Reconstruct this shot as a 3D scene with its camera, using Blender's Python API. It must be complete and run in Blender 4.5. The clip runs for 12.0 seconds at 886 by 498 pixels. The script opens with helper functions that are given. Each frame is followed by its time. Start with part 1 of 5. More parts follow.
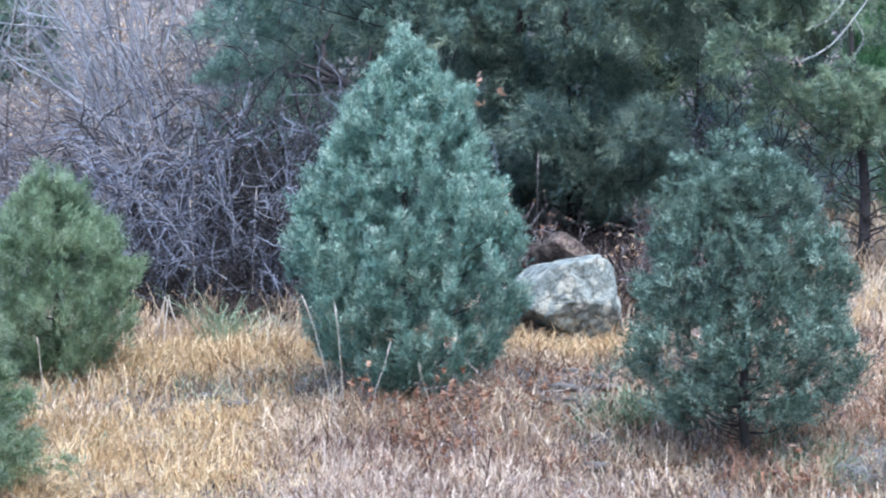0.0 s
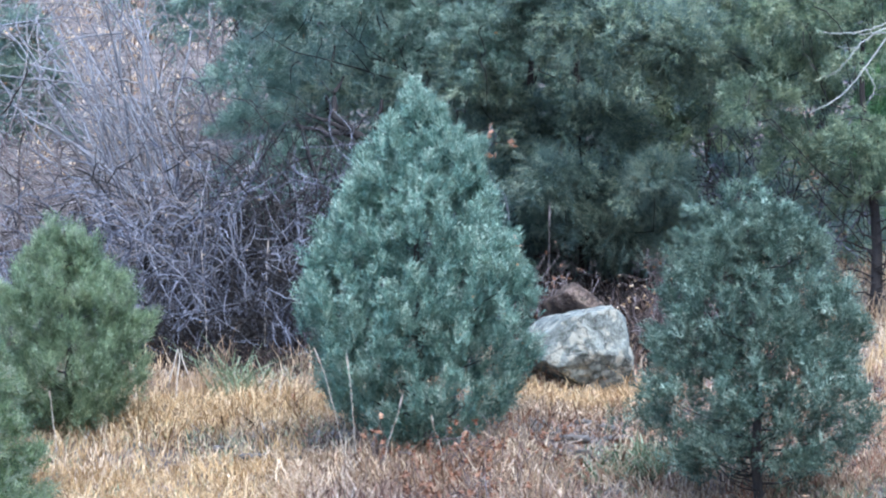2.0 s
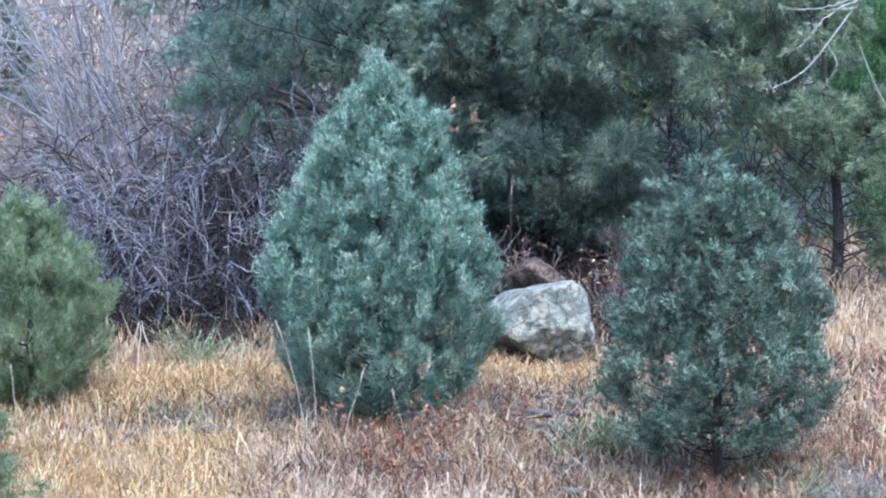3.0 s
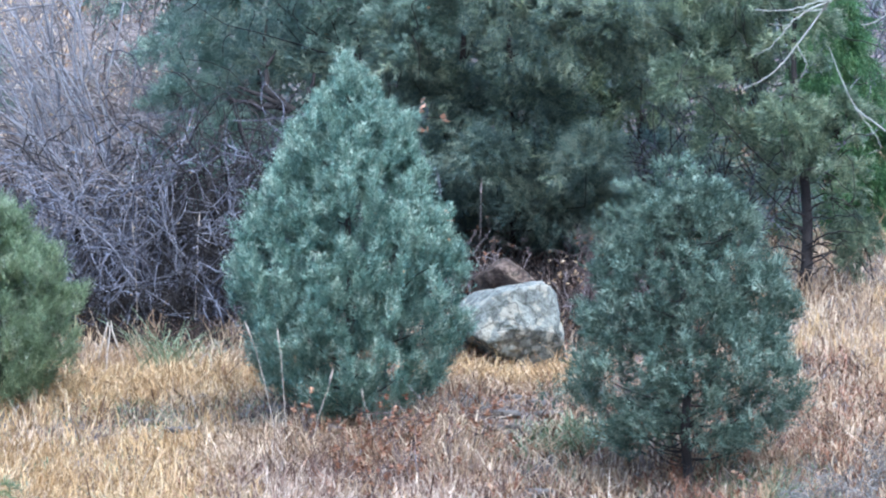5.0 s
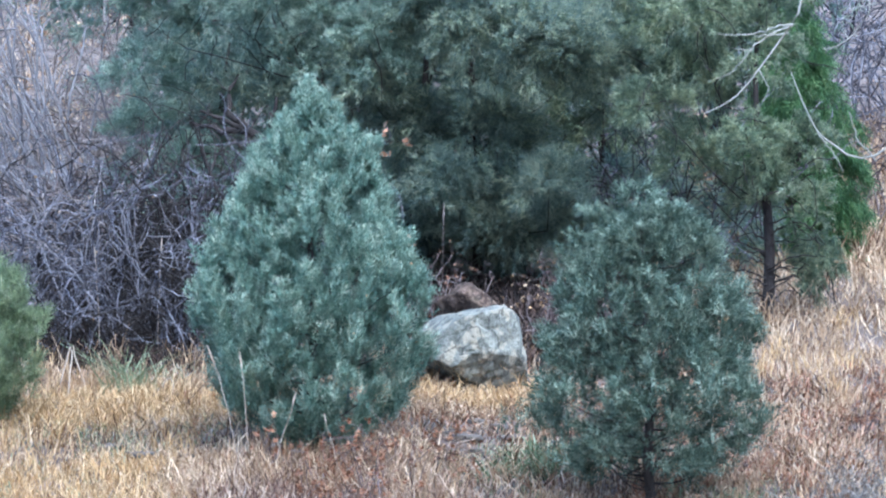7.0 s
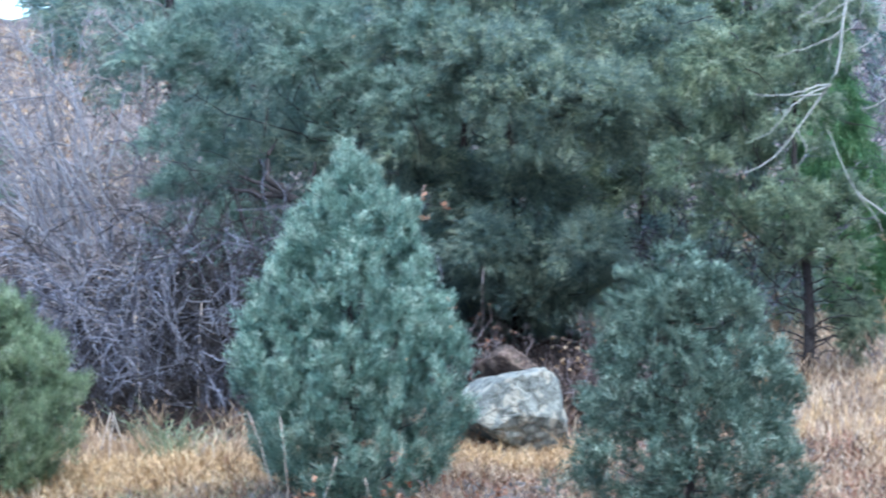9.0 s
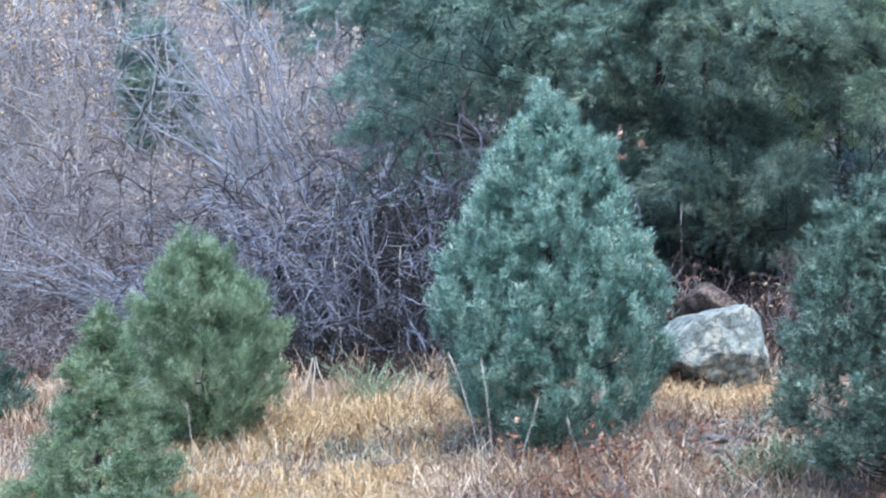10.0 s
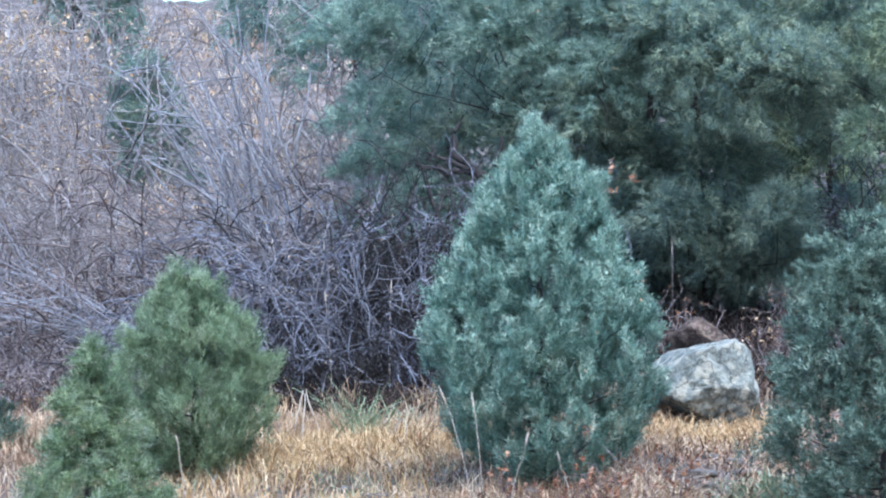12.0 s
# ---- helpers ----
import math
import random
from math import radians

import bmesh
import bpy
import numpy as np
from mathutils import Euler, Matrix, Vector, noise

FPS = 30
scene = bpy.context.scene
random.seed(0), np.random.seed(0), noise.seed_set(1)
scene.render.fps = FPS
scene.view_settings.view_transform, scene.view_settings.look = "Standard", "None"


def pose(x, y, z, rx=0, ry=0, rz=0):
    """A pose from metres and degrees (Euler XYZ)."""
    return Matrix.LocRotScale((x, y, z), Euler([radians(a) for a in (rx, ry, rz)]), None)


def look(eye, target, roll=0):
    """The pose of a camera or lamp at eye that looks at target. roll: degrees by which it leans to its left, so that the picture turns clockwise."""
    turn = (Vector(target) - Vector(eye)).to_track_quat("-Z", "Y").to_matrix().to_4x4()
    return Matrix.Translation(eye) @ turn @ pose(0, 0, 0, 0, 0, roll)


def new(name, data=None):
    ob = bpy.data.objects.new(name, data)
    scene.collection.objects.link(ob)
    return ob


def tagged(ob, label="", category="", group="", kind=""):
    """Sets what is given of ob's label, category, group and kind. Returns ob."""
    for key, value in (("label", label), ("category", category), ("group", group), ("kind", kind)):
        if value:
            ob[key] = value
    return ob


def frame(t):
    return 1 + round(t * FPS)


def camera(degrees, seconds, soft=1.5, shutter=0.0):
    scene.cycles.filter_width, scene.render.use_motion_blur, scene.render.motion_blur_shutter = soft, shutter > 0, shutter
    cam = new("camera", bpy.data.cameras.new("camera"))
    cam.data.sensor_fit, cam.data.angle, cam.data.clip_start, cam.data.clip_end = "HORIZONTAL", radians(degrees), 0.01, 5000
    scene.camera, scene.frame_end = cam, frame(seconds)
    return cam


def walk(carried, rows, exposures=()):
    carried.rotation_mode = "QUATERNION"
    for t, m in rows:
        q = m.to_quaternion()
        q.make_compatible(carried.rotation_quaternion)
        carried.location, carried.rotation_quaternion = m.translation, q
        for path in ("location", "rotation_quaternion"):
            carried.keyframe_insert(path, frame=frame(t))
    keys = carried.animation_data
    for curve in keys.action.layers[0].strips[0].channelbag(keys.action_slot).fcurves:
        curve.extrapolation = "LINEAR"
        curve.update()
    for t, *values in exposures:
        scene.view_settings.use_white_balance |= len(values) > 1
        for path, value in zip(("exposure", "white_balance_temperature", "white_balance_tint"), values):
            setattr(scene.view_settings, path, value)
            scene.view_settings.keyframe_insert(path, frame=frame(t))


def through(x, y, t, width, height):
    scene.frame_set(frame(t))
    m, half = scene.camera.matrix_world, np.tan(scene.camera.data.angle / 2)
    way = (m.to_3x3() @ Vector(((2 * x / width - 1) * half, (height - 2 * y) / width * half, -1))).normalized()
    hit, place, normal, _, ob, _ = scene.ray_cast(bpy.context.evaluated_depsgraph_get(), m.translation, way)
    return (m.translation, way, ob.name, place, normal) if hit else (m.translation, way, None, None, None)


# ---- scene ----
cam = camera(15.0, 12.0, soft=2.15, shutter=0.3)
EYE = 1.6
# seconds, yaw, pitch, roll of a camera held still by hand behind a long lens
ROWS = [
    (0.0, 0.000, 0.000, 0.000), (0.5, -0.705, 0.395, -0.270), (0.7, -0.538, 0.850, 0.115),
    (1.0, 0.225, 1.616, 0.550), (1.5, 0.470, 1.326, 0.340), (2.0, 0.203, 0.882, 0.252),
    (2.5, -0.105, 0.518, 0.375), (2.7, -0.377, 0.426, 0.094), (4.3, -0.457, 0.565, -0.201),
    (4.5, -0.437, 0.509, -0.301), (5.0, -0.970, 0.448, -0.103), (5.5, -1.281, 0.481, -0.007),
    (6.0, -1.446, 0.386, 0.111), (6.5, -1.466, 0.355, -0.048), (7.0, -1.607, 0.860, -0.057),
    (7.2, -1.626, 1.150, -0.043), (8.8, -1.631, 1.762, 0.123), (9.0, -0.927, 1.935, 0.388),
    (9.2, -0.084, 1.524, 0.581), (9.5, 1.023, 1.233, 1.076), (10.0, 2.473, 0.988, 1.572),
    (10.5, 2.785, 0.497, 1.586), (11.0, 2.937, 0.416, 1.873), (11.5, 2.683, 1.216, 1.636),
    (12.0, 2.314, 1.553, 1.332),
]
walk(cam, [(t, pose(0, 0, EYE, 90 + pitch, roll, yaw)) for t, yaw, pitch, roll in ROWS],
     exposures=[(0.0, 2.15, 5350, 4), (7.2, 2.15, 5350, 4), (9.0, 2.15, 5280, 2.5), (12.0, 2.15, 5290, 3.5)])

# ---- light: a hazy sky and a soft low sun ----
SUN_ELEVATION, SUN_AZIMUTH = radians(56), radians(165)
world = bpy.data.worlds.new("sky")
scene.world = world
world.use_nodes = True
sky = world.node_tree.nodes.new("ShaderNodeTexSky")
sky.sky_type = "NISHITA"
sky.sun_disc = False
sky.sun_elevation, sky.sun_rotation = SUN_ELEVATION, SUN_AZIMUTH
sky.air_density, sky.dust_density, sky.ozone_density = 1.0, 1.5, 1.0
background = world.node_tree.nodes["Background"]
background.inputs["Strength"].default_value = 0.15
world.node_tree.links.new(sky.outputs["Color"], background.inputs["Color"])
sun_data = bpy.data.lights.new("sun", "SUN")
sun_data.energy, sun_data.angle, sun_data.color = 0.7, radians(60), (1.0, 0.95, 0.88)
sun = new("sun", sun_data)
toward = Vector((math.sin(SUN_AZIMUTH) * math.cos(SUN_ELEVATION), math.cos(SUN_AZIMUTH) * math.cos(SUN_ELEVATION), math.sin(SUN_ELEVATION)))
sun.matrix_world = look(toward * 60, (0, 0, 0))


# ---- materials ----
def surface(name, colours, scale=6.0, fine=60.0, rough=0.75, bump=0.3, bump_size=0.01, island=0.0, through_light=0.0, stretch=(1, 1, 1), spec=0.25):
    """A mottled surface: a ramp of colours over coarse and fine noise, with relief, and a tint for each loose piece."""
    m = bpy.data.materials.new(name)
    m.use_nodes = True
    nodes, links = m.node_tree.nodes, m.node_tree.links
    shader = nodes["Principled BSDF"]
    place = nodes.new("ShaderNodeTexCoord")
    mapping = nodes.new("ShaderNodeMapping")
    mapping.inputs["Scale"].default_value = stretch
    links.new(place.outputs["Object"], mapping.inputs["Vector"])
    coarse, small = nodes.new("ShaderNodeTexNoise"), nodes.new("ShaderNodeTexNoise")
    coarse.inputs["Scale"].default_value, coarse.inputs["Detail"].default_value = scale, 6.0
    small.inputs["Scale"].default_value, small.inputs["Detail"].default_value = fine, 5.0
    for n in (coarse, small):
        links.new(mapping.outputs["Vector"], n.inputs["Vector"])
    blend = nodes.new("ShaderNodeMath")
    blend.operation = "MULTIPLY_ADD"
    links.new(small.outputs["Fac"], blend.inputs[0])
    blend.inputs[1].default_value = 0.5
    half = nodes.new("ShaderNodeMath")
    half.operation = "MULTIPLY_ADD"
    links.new(coarse.outputs["Fac"], half.inputs[0])
    half.inputs[1].default_value, half.inputs[2].default_value = 1.1, -0.3
    links.new(half.outputs[0], blend.inputs[2])
    value = blend.outputs[0]
    if island:
        geometry = nodes.new("ShaderNodeNewGeometry")
        lift = nodes.new("ShaderNodeMath")
        lift.operation = "MULTIPLY_ADD"
        links.new(geometry.outputs["Random Per Island"], lift.inputs[0])
        lift.inputs[1].default_value = island
        shift = nodes.new("ShaderNodeMath")
        shift.operation = "SUBTRACT"
        links.new(value, shift.inputs[0])
        shift.inputs[1].default_value = island / 2
        links.new(shift.outputs[0], lift.inputs[2])
        value = lift.outputs[0]
    ramp = nodes.new("ShaderNodeValToRGB")
    links.new(value, ramp.inputs["Fac"])
    elements = ramp.color_ramp.elements
    while len(elements) < len(colours):
        elements.new(0.5)
    for k, c in enumerate(colours):
        elements[k].position = 0.2 + 0.6 * k / (len(colours) - 1)
        elements[k].color = (*c, 1)
    links.new(ramp.outputs["Color"], shader.inputs["Base Color"])
    shader.inputs["Roughness"].default_value = rough
    shader.inputs["Specular IOR Level"].default_value = spec
    if bump:
        relief = nodes.new("ShaderNodeBump")
        relief.inputs["Strength"].default_value, relief.inputs["Distance"].default_value = bump, bump_size
        links.new(blend.outputs[0], relief.inputs["Height"])
        links.new(relief.outputs["Normal"], shader.inputs["Normal"])
    if through_light:
        leaf = nodes.new("ShaderNodeBsdfTranslucent")
        links.new(ramp.outputs["Color"], leaf.inputs["Color"])
        mix = nodes.new("ShaderNodeMixShader")
        mix.inputs["Fac"].default_value = through_light
        links.new(shader.outputs["BSDF"], mix.inputs[1])
        links.new(leaf.outputs["BSDF"], mix.inputs[2])
        links.new(mix.outputs["Shader"], nodes["Material Output"].inputs["Surface"])
    return m


def foliage(name, dark, mid, light, scale=3.0, through=0.22):
    return surface(name, (dark, mid, light), scale=scale, fine=22, rough=0.6, bump=0, island=0.6, through_light=through, spec=0.3)


BLUE_JUNIPER = foliage("blue_juniper_foliage", (0.094, 0.17, 0.132), (0.198, 0.32, 0.248), (0.37, 0.49, 0.38))
TEAL_JUNIPER = foliage("teal_juniper_foliage", (0.062, 0.10, 0.074), (0.13, 0.19, 0.138), (0.275, 0.335, 0.245))
GREEN_JUNIPER = foliage("green_juniper_foliage", (0.132, 0.183, 0.103), (0.27, 0.355, 0.19), (0.45, 0.515, 0.305), 3.0, 0.38)
LIME_JUNIPER = foliage("light_green_juniper_foliage", (0.096, 0.149, 0.072), (0.242, 0.326, 0.157), (0.465, 0.526, 0.295), 3.0, 0.3)
# raised dark end and strong translucence put the haze over shaded crowns into colour
DARK_JUNIPER = foliage("dark_juniper_foliage", (0.18, 0.255, 0.225), (0.295, 0.38, 0.315), (0.50, 0.55, 0.41), 2.0, 0.58)
PALE_JUNIPER = foliage("pale_grey_green_juniper_foliage", (0.135, 0.17, 0.10), (0.28, 0.33, 0.21), (0.50, 0.54, 0.38), 3.0, 0.25)
BRIGHT_JUNIPER = foliage("bright_juniper_foliage", (0.06, 0.14, 0.062), (0.125, 0.25, 0.10), (0.24, 0.37, 0.165))
# bright shoots whose colour stands in for light on the old crowns
LIT_TIP_JUNIPER = foliage("lit_yellowish_juniper_shoots", (0.19, 0.25, 0.175), (0.37, 0.44, 0.305), (0.62, 0.66, 0.46), 2.0, 0.4)
OLIVE_JUNIPER = foliage("olive_juniper_foliage", (0.13, 0.185, 0.125), (0.255, 0.325, 0.21), (0.48, 0.53, 0.33), 2.0, 0.45)
PALE_BLUE_JUNIPER = foliage("pale_blue_juniper_shoots", (0.15, 0.225, 0.17), (0.305, 0.405, 0.31), (0.52, 0.60, 0.465))
# bluish version of the dark foliage, brightened so its colour carries hazy light
HAZE_LIT_JUNIPER = foliage("haze_lit_blue_juniper_foliage", (0.17, 0.25, 0.205), (0.295, 0.405, 0.325), (0.49, 0.58, 0.455), 2.0, 0.52)
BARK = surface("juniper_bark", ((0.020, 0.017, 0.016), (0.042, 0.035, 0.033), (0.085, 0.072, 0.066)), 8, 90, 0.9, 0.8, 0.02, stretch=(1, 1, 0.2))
# two near-black stops put the shade inside the thicket into most twigs
GREY_TWIG = surface("grey_twig", ((0.032, 0.03, 0.037), (0.062, 0.057, 0.068), (0.14, 0.133, 0.155), (0.36, 0.35, 0.39)), 2.0, 40, 0.8, 0, island=0.8)
PALE_TWIG = surface("pale_twig", ((0.10, 0.08, 0.072), (0.235, 0.194, 0.177), (0.45, 0.405, 0.378)), 1.5, 40, 0.8, 0, island=0.5)
RED_TWIG = surface("red_brown_twig", ((0.055, 0.038, 0.036), (0.105, 0.074, 0.068), (0.21, 0.162, 0.15), (0.40, 0.335, 0.315)), 2.0, 40, 0.8, 0, island=0.7)
LILAC_TWIG = surface("silver_lilac_twig", ((0.10, 0.092, 0.10), (0.185, 0.17, 0.182), (0.34, 0.32, 0.335)), 2.0, 40, 0.75, 0, island=0.6)
SILVER_TWIG = surface("pale_silver_twig", ((0.12, 0.11, 0.116), (0.225, 0.21, 0.218), (0.40, 0.378, 0.387)), 2.0, 40, 0.75, 0, island=0.6)
DEAD_WOOD = surface("weathered_dead_wood", ((0.23, 0.225, 0.19), (0.37, 0.36, 0.315), (0.52, 0.50, 0.44)), 3, 60, 0.8, 0.3, 0.005)
GOLD_GRASS = surface("golden_dry_grass", ((0.33, 0.20, 0.095), (0.65, 0.43, 0.21), (0.86, 0.68, 0.42)), 1.2, 30, 0.7, 0, island=0.55, through_light=0.2)
TAN_GRASS = surface("tan_dry_grass", ((0.17, 0.093, 0.057), (0.43, 0.275, 0.168), (0.58, 0.405, 0.255), (0.79, 0.61, 0.42)), 1.0, 30, 0.7, 0, island=0.85, through_light=0.2)
PALE_GRASS = surface("bleached_dry_grass", ((0.17, 0.102, 0.065), (0.40, 0.263, 0.155), (0.57, 0.40, 0.25), (0.79, 0.62, 0.43)), 1.0, 30, 0.7, 0, island=0.85, through_light=0.2)
RED_WEED = surface("rusty_dry_weed", ((0.16, 0.068, 0.04), (0.37, 0.18, 0.108), (0.57, 0.35, 0.235)), 1.2, 30, 0.75, 0, island=0.6, through_light=0.15)
GREY_BRUSH = surface("grey_brush_twig", ((0.13, 0.115, 0.10), (0.25, 0.23, 0.205), (0.42, 0.385, 0.35)), 2.0, 30, 0.8, 0, island=0.6)
GREEN_BLADE = surface("grey_green_blade", ((0.11, 0.15, 0.075), (0.23, 0.28, 0.16), (0.42, 0.46, 0.31)), 2.0, 30, 0.6, 0, island=0.5, through_light=0.2)
MAUVE_GRASS = surface("mauve_dry_weed", ((0.14, 0.085, 0.068), (0.35, 0.235, 0.178), (0.53, 0.385, 0.295), (0.75, 0.60, 0.465)), 1.0, 30, 0.75, 0, island=0.85, through_light=0.2)
STRAW = surface("bleached_straw", ((0.38, 0.29, 0.22), (0.55, 0.45, 0.36), (0.72, 0.63, 0.53)), 3.0, 30, 0.7, 0)
OAK_LEAF = surface("orange_oak_leaf", ((0.42, 0.19, 0.10), (0.62, 0.32, 0.19), (0.76, 0.48, 0.33)), 6.0, 40, 0.6, 0, island=0.5, through_light=0.25)
RUST_LEAF = surface("withered_rust_leaf", ((0.19, 0.08, 0.045), (0.36, 0.175, 0.10), (0.54, 0.32, 0.20)), 6.0, 40, 0.7, 0, island=0.6, through_light=0.2)
TAN_LEAF = surface("tan_dry_leaf", ((0.40, 0.22, 0.10), (0.60, 0.40, 0.22), (0.75, 0.58, 0.38)), 6.0, 40, 0.6, 0, island=0.5, through_light=0.25)
# near-black brown that paints ground shade into litter and stems
SHADE_LITTER = surface("shade_brown_litter", ((0.022, 0.017, 0.016), (0.055, 0.04, 0.035), (0.15, 0.10, 0.08)), 1.5, 30, 0.85, 0, island=0.8)
EARTH = surface("leaf_litter_earth", ((0.065, 0.049, 0.042), (0.15, 0.113, 0.095), (0.29, 0.232, 0.195)), 1.3, 26, 0.95, 1.0, 0.05)


def rock(name, dark, mid, light, crack, lichen):
    """Weathered stone: mottled grain, dark cracks and patches of lichen."""
    m = surface(name, (dark, mid, light), 7.0, 45, 0.92, 1.0, 0.03)
    nodes, links = m.node_tree.nodes, m.node_tree.links
    shader = nodes["Principled BSDF"]
    base = shader.inputs["Base Color"].links[0].from_socket
    place = nodes["Texture Coordinate"]
    warp = nodes.new("ShaderNodeTexNoise")
    warp.inputs["Scale"].default_value, warp.inputs["Detail"].default_value = 4.0, 4.0
    bent = nodes.new("ShaderNodeMixRGB")
    bent.inputs["Fac"].default_value = 0.55
    links.new(place.outputs["Object"], warp.inputs["Vector"])
    links.new(place.outputs["Object"], bent.inputs[1])
    links.new(warp.outputs["Color"], bent.inputs[2])
    cells = nodes.new("ShaderNodeTexVoronoi")
    cells.feature = "DISTANCE_TO_EDGE"
    cells.inputs["Scale"].default_value = 3.1
    links.new(bent.outputs["Color"], cells.inputs["Vector"])
    line = nodes.new("ShaderNodeValToRGB")
    line.color_ramp.elements[0].color, line.color_ramp.elements[1].color = (1, 1, 1, 1), (0, 0, 0, 1)
    line.color_ramp.elements[1].position = 0.05
    links.new(cells.outputs["Distance"], line.inputs["Fac"])
    spots = nodes.new("ShaderNodeTexNoise")
    spots.inputs["Scale"].default_value, spots.inputs["Detail"].default_value = 9.0, 7.0
    links.new(place.outputs["Object"], spots.inputs["Vector"])
    cut = nodes.new("ShaderNodeValToRGB")
    cut.color_ramp.elements[0].position, cut.color_ramp.elements[1].position = 0.52, 0.60
    links.new(spots.outputs["Fac"], cut.inputs["Fac"])
    grown, cracked = nodes.new("ShaderNodeMixRGB"), nodes.new("ShaderNodeMixRGB")
    links.new(cut.outputs["Color"], grown.inputs["Fac"])
    links.new(base, grown.inputs[1])
    grown.inputs[2].default_value = (*lichen, 1)
    thin = nodes.new("ShaderNodeMath")
    thin.operation = "MULTIPLY"
    thin.inputs[1].default_value = 0.7
    links.new(line.outputs["Color"], thin.inputs[0])
    links.new(thin.outputs[0], cracked.inputs["Fac"])
    links.new(grown.outputs["Color"], cracked.inputs[1])
    cracked.inputs[2].default_value = (*crack, 1)
    links.new(cracked.outputs["Color"], shader.inputs["Base Color"])
    return m


LICHEN_ROCK = rock("lichen_grey_rock", (0.08, 0.083, 0.07), (0.195, 0.198, 0.17), (0.37, 0.37, 0.31), (0.045, 0.042, 0.036), (0.37, 0.335, 0.26))
BROWN_ROCK = rock("brown_rock", (0.025, 0.017, 0.013), (0.08, 0.053, 0.04), (0.27, 0.19, 0.145), (0.012, 0.014, 0.012), (0.17, 0.12, 0.085))
SLATE = surface("grey_slab_stone", ((0.06, 0.05, 0.044), (0.14, 0.12, 0.105), (0.28, 0.245, 0.215)), 7, 50, 0.9, 0.8, 0.02)



# ---- mesh helpers ----
def link_mesh(name, verts, faces, material, parent=None, label="", smooth=True):
    """One mesh object from an array of places and an array of triangles or quads."""
    data = bpy.data.meshes.new(name)
    verts, faces = np.asarray(verts, dtype=np.float32).reshape(-1, 3), np.asarray(faces, dtype=np.int32)
    corners = faces.shape[1]
    data.vertices.add(len(verts))
    data.vertices.foreach_set("co", verts.ravel())
    data.loops.add(faces.size)
    data.loops.foreach_set("vertex_index", faces.ravel())
    data.polygons.add(len(faces))
    data.polygons.foreach_set("loop_start", np.arange(0, faces.size, corners, dtype=np.int32))
    data.update(calc_edges=True)
    data.validate()
    if smooth:
        data.polygons.foreach_set("use_smooth", np.ones(len(data.polygons), dtype=bool))
    data.materials.append(material)
    ob = new(name, data)
    if parent is not None:
        ob.parent = parent
    if label:
        ob["label"] = label
    return ob


def anchor(name, x, y, z, label, category, group="", kind=""):
    e = new(name)
    e.empty_display_size = 0.1
    e.location = (x, y, z)
    return tagged(e, label, category, group, kind)


def unit(a):
    return a / np.maximum(np.linalg.norm(a, axis=-1, keepdims=True), 1e-9)


def across(d):
    """Two directions square to each direction of d."""
    up = np.where(np.abs(d[..., 2:3]) > 0.9, np.array([1.0, 0, 0]), np.array([0, 0, 1.0]))
    a = unit(np.cross(d, up))
    return a, np.cross(d, a)


def tubes(paths, radii, sides=3):
    """Verts and quads of tapered tubes along paths (n, m, 3) with radii (n, m)."""
    n, m, _ = paths.shape
    d = np.empty_like(paths)
    d[:, 1:-1] = paths[:, 2:] - paths[:, :-2]
    d[:, 0], d[:, -1] = paths[:, 1] - paths[:, 0], paths[:, -1] - paths[:, -2]
    a, b = across(unit(d))
    turn = np.arange(sides) * 2 * np.pi / sides
    ring = a[:, :, None] * np.cos(turn)[:, None] + b[:, :, None] * np.sin(turn)[:, None]
    verts = paths[:, :, None] + ring * radii[:, :, None, None]
    i = np.arange(n * m * sides).reshape(n, m, sides)
    j = np.roll(i, -1, axis=2)
    quads = np.stack([i[:, :-1], j[:, :-1], j[:, 1:], i[:, 1:]], -1)
    return verts.reshape(-1, 3), quads.reshape(-1, 4)


def tube_part(name, path, radii, sides, material, parent, label=""):
    v, f = tubes(np.asarray(path, float)[None], np.asarray(radii, float)[None], sides)
    return link_mesh(name, v, f, material, parent, label)


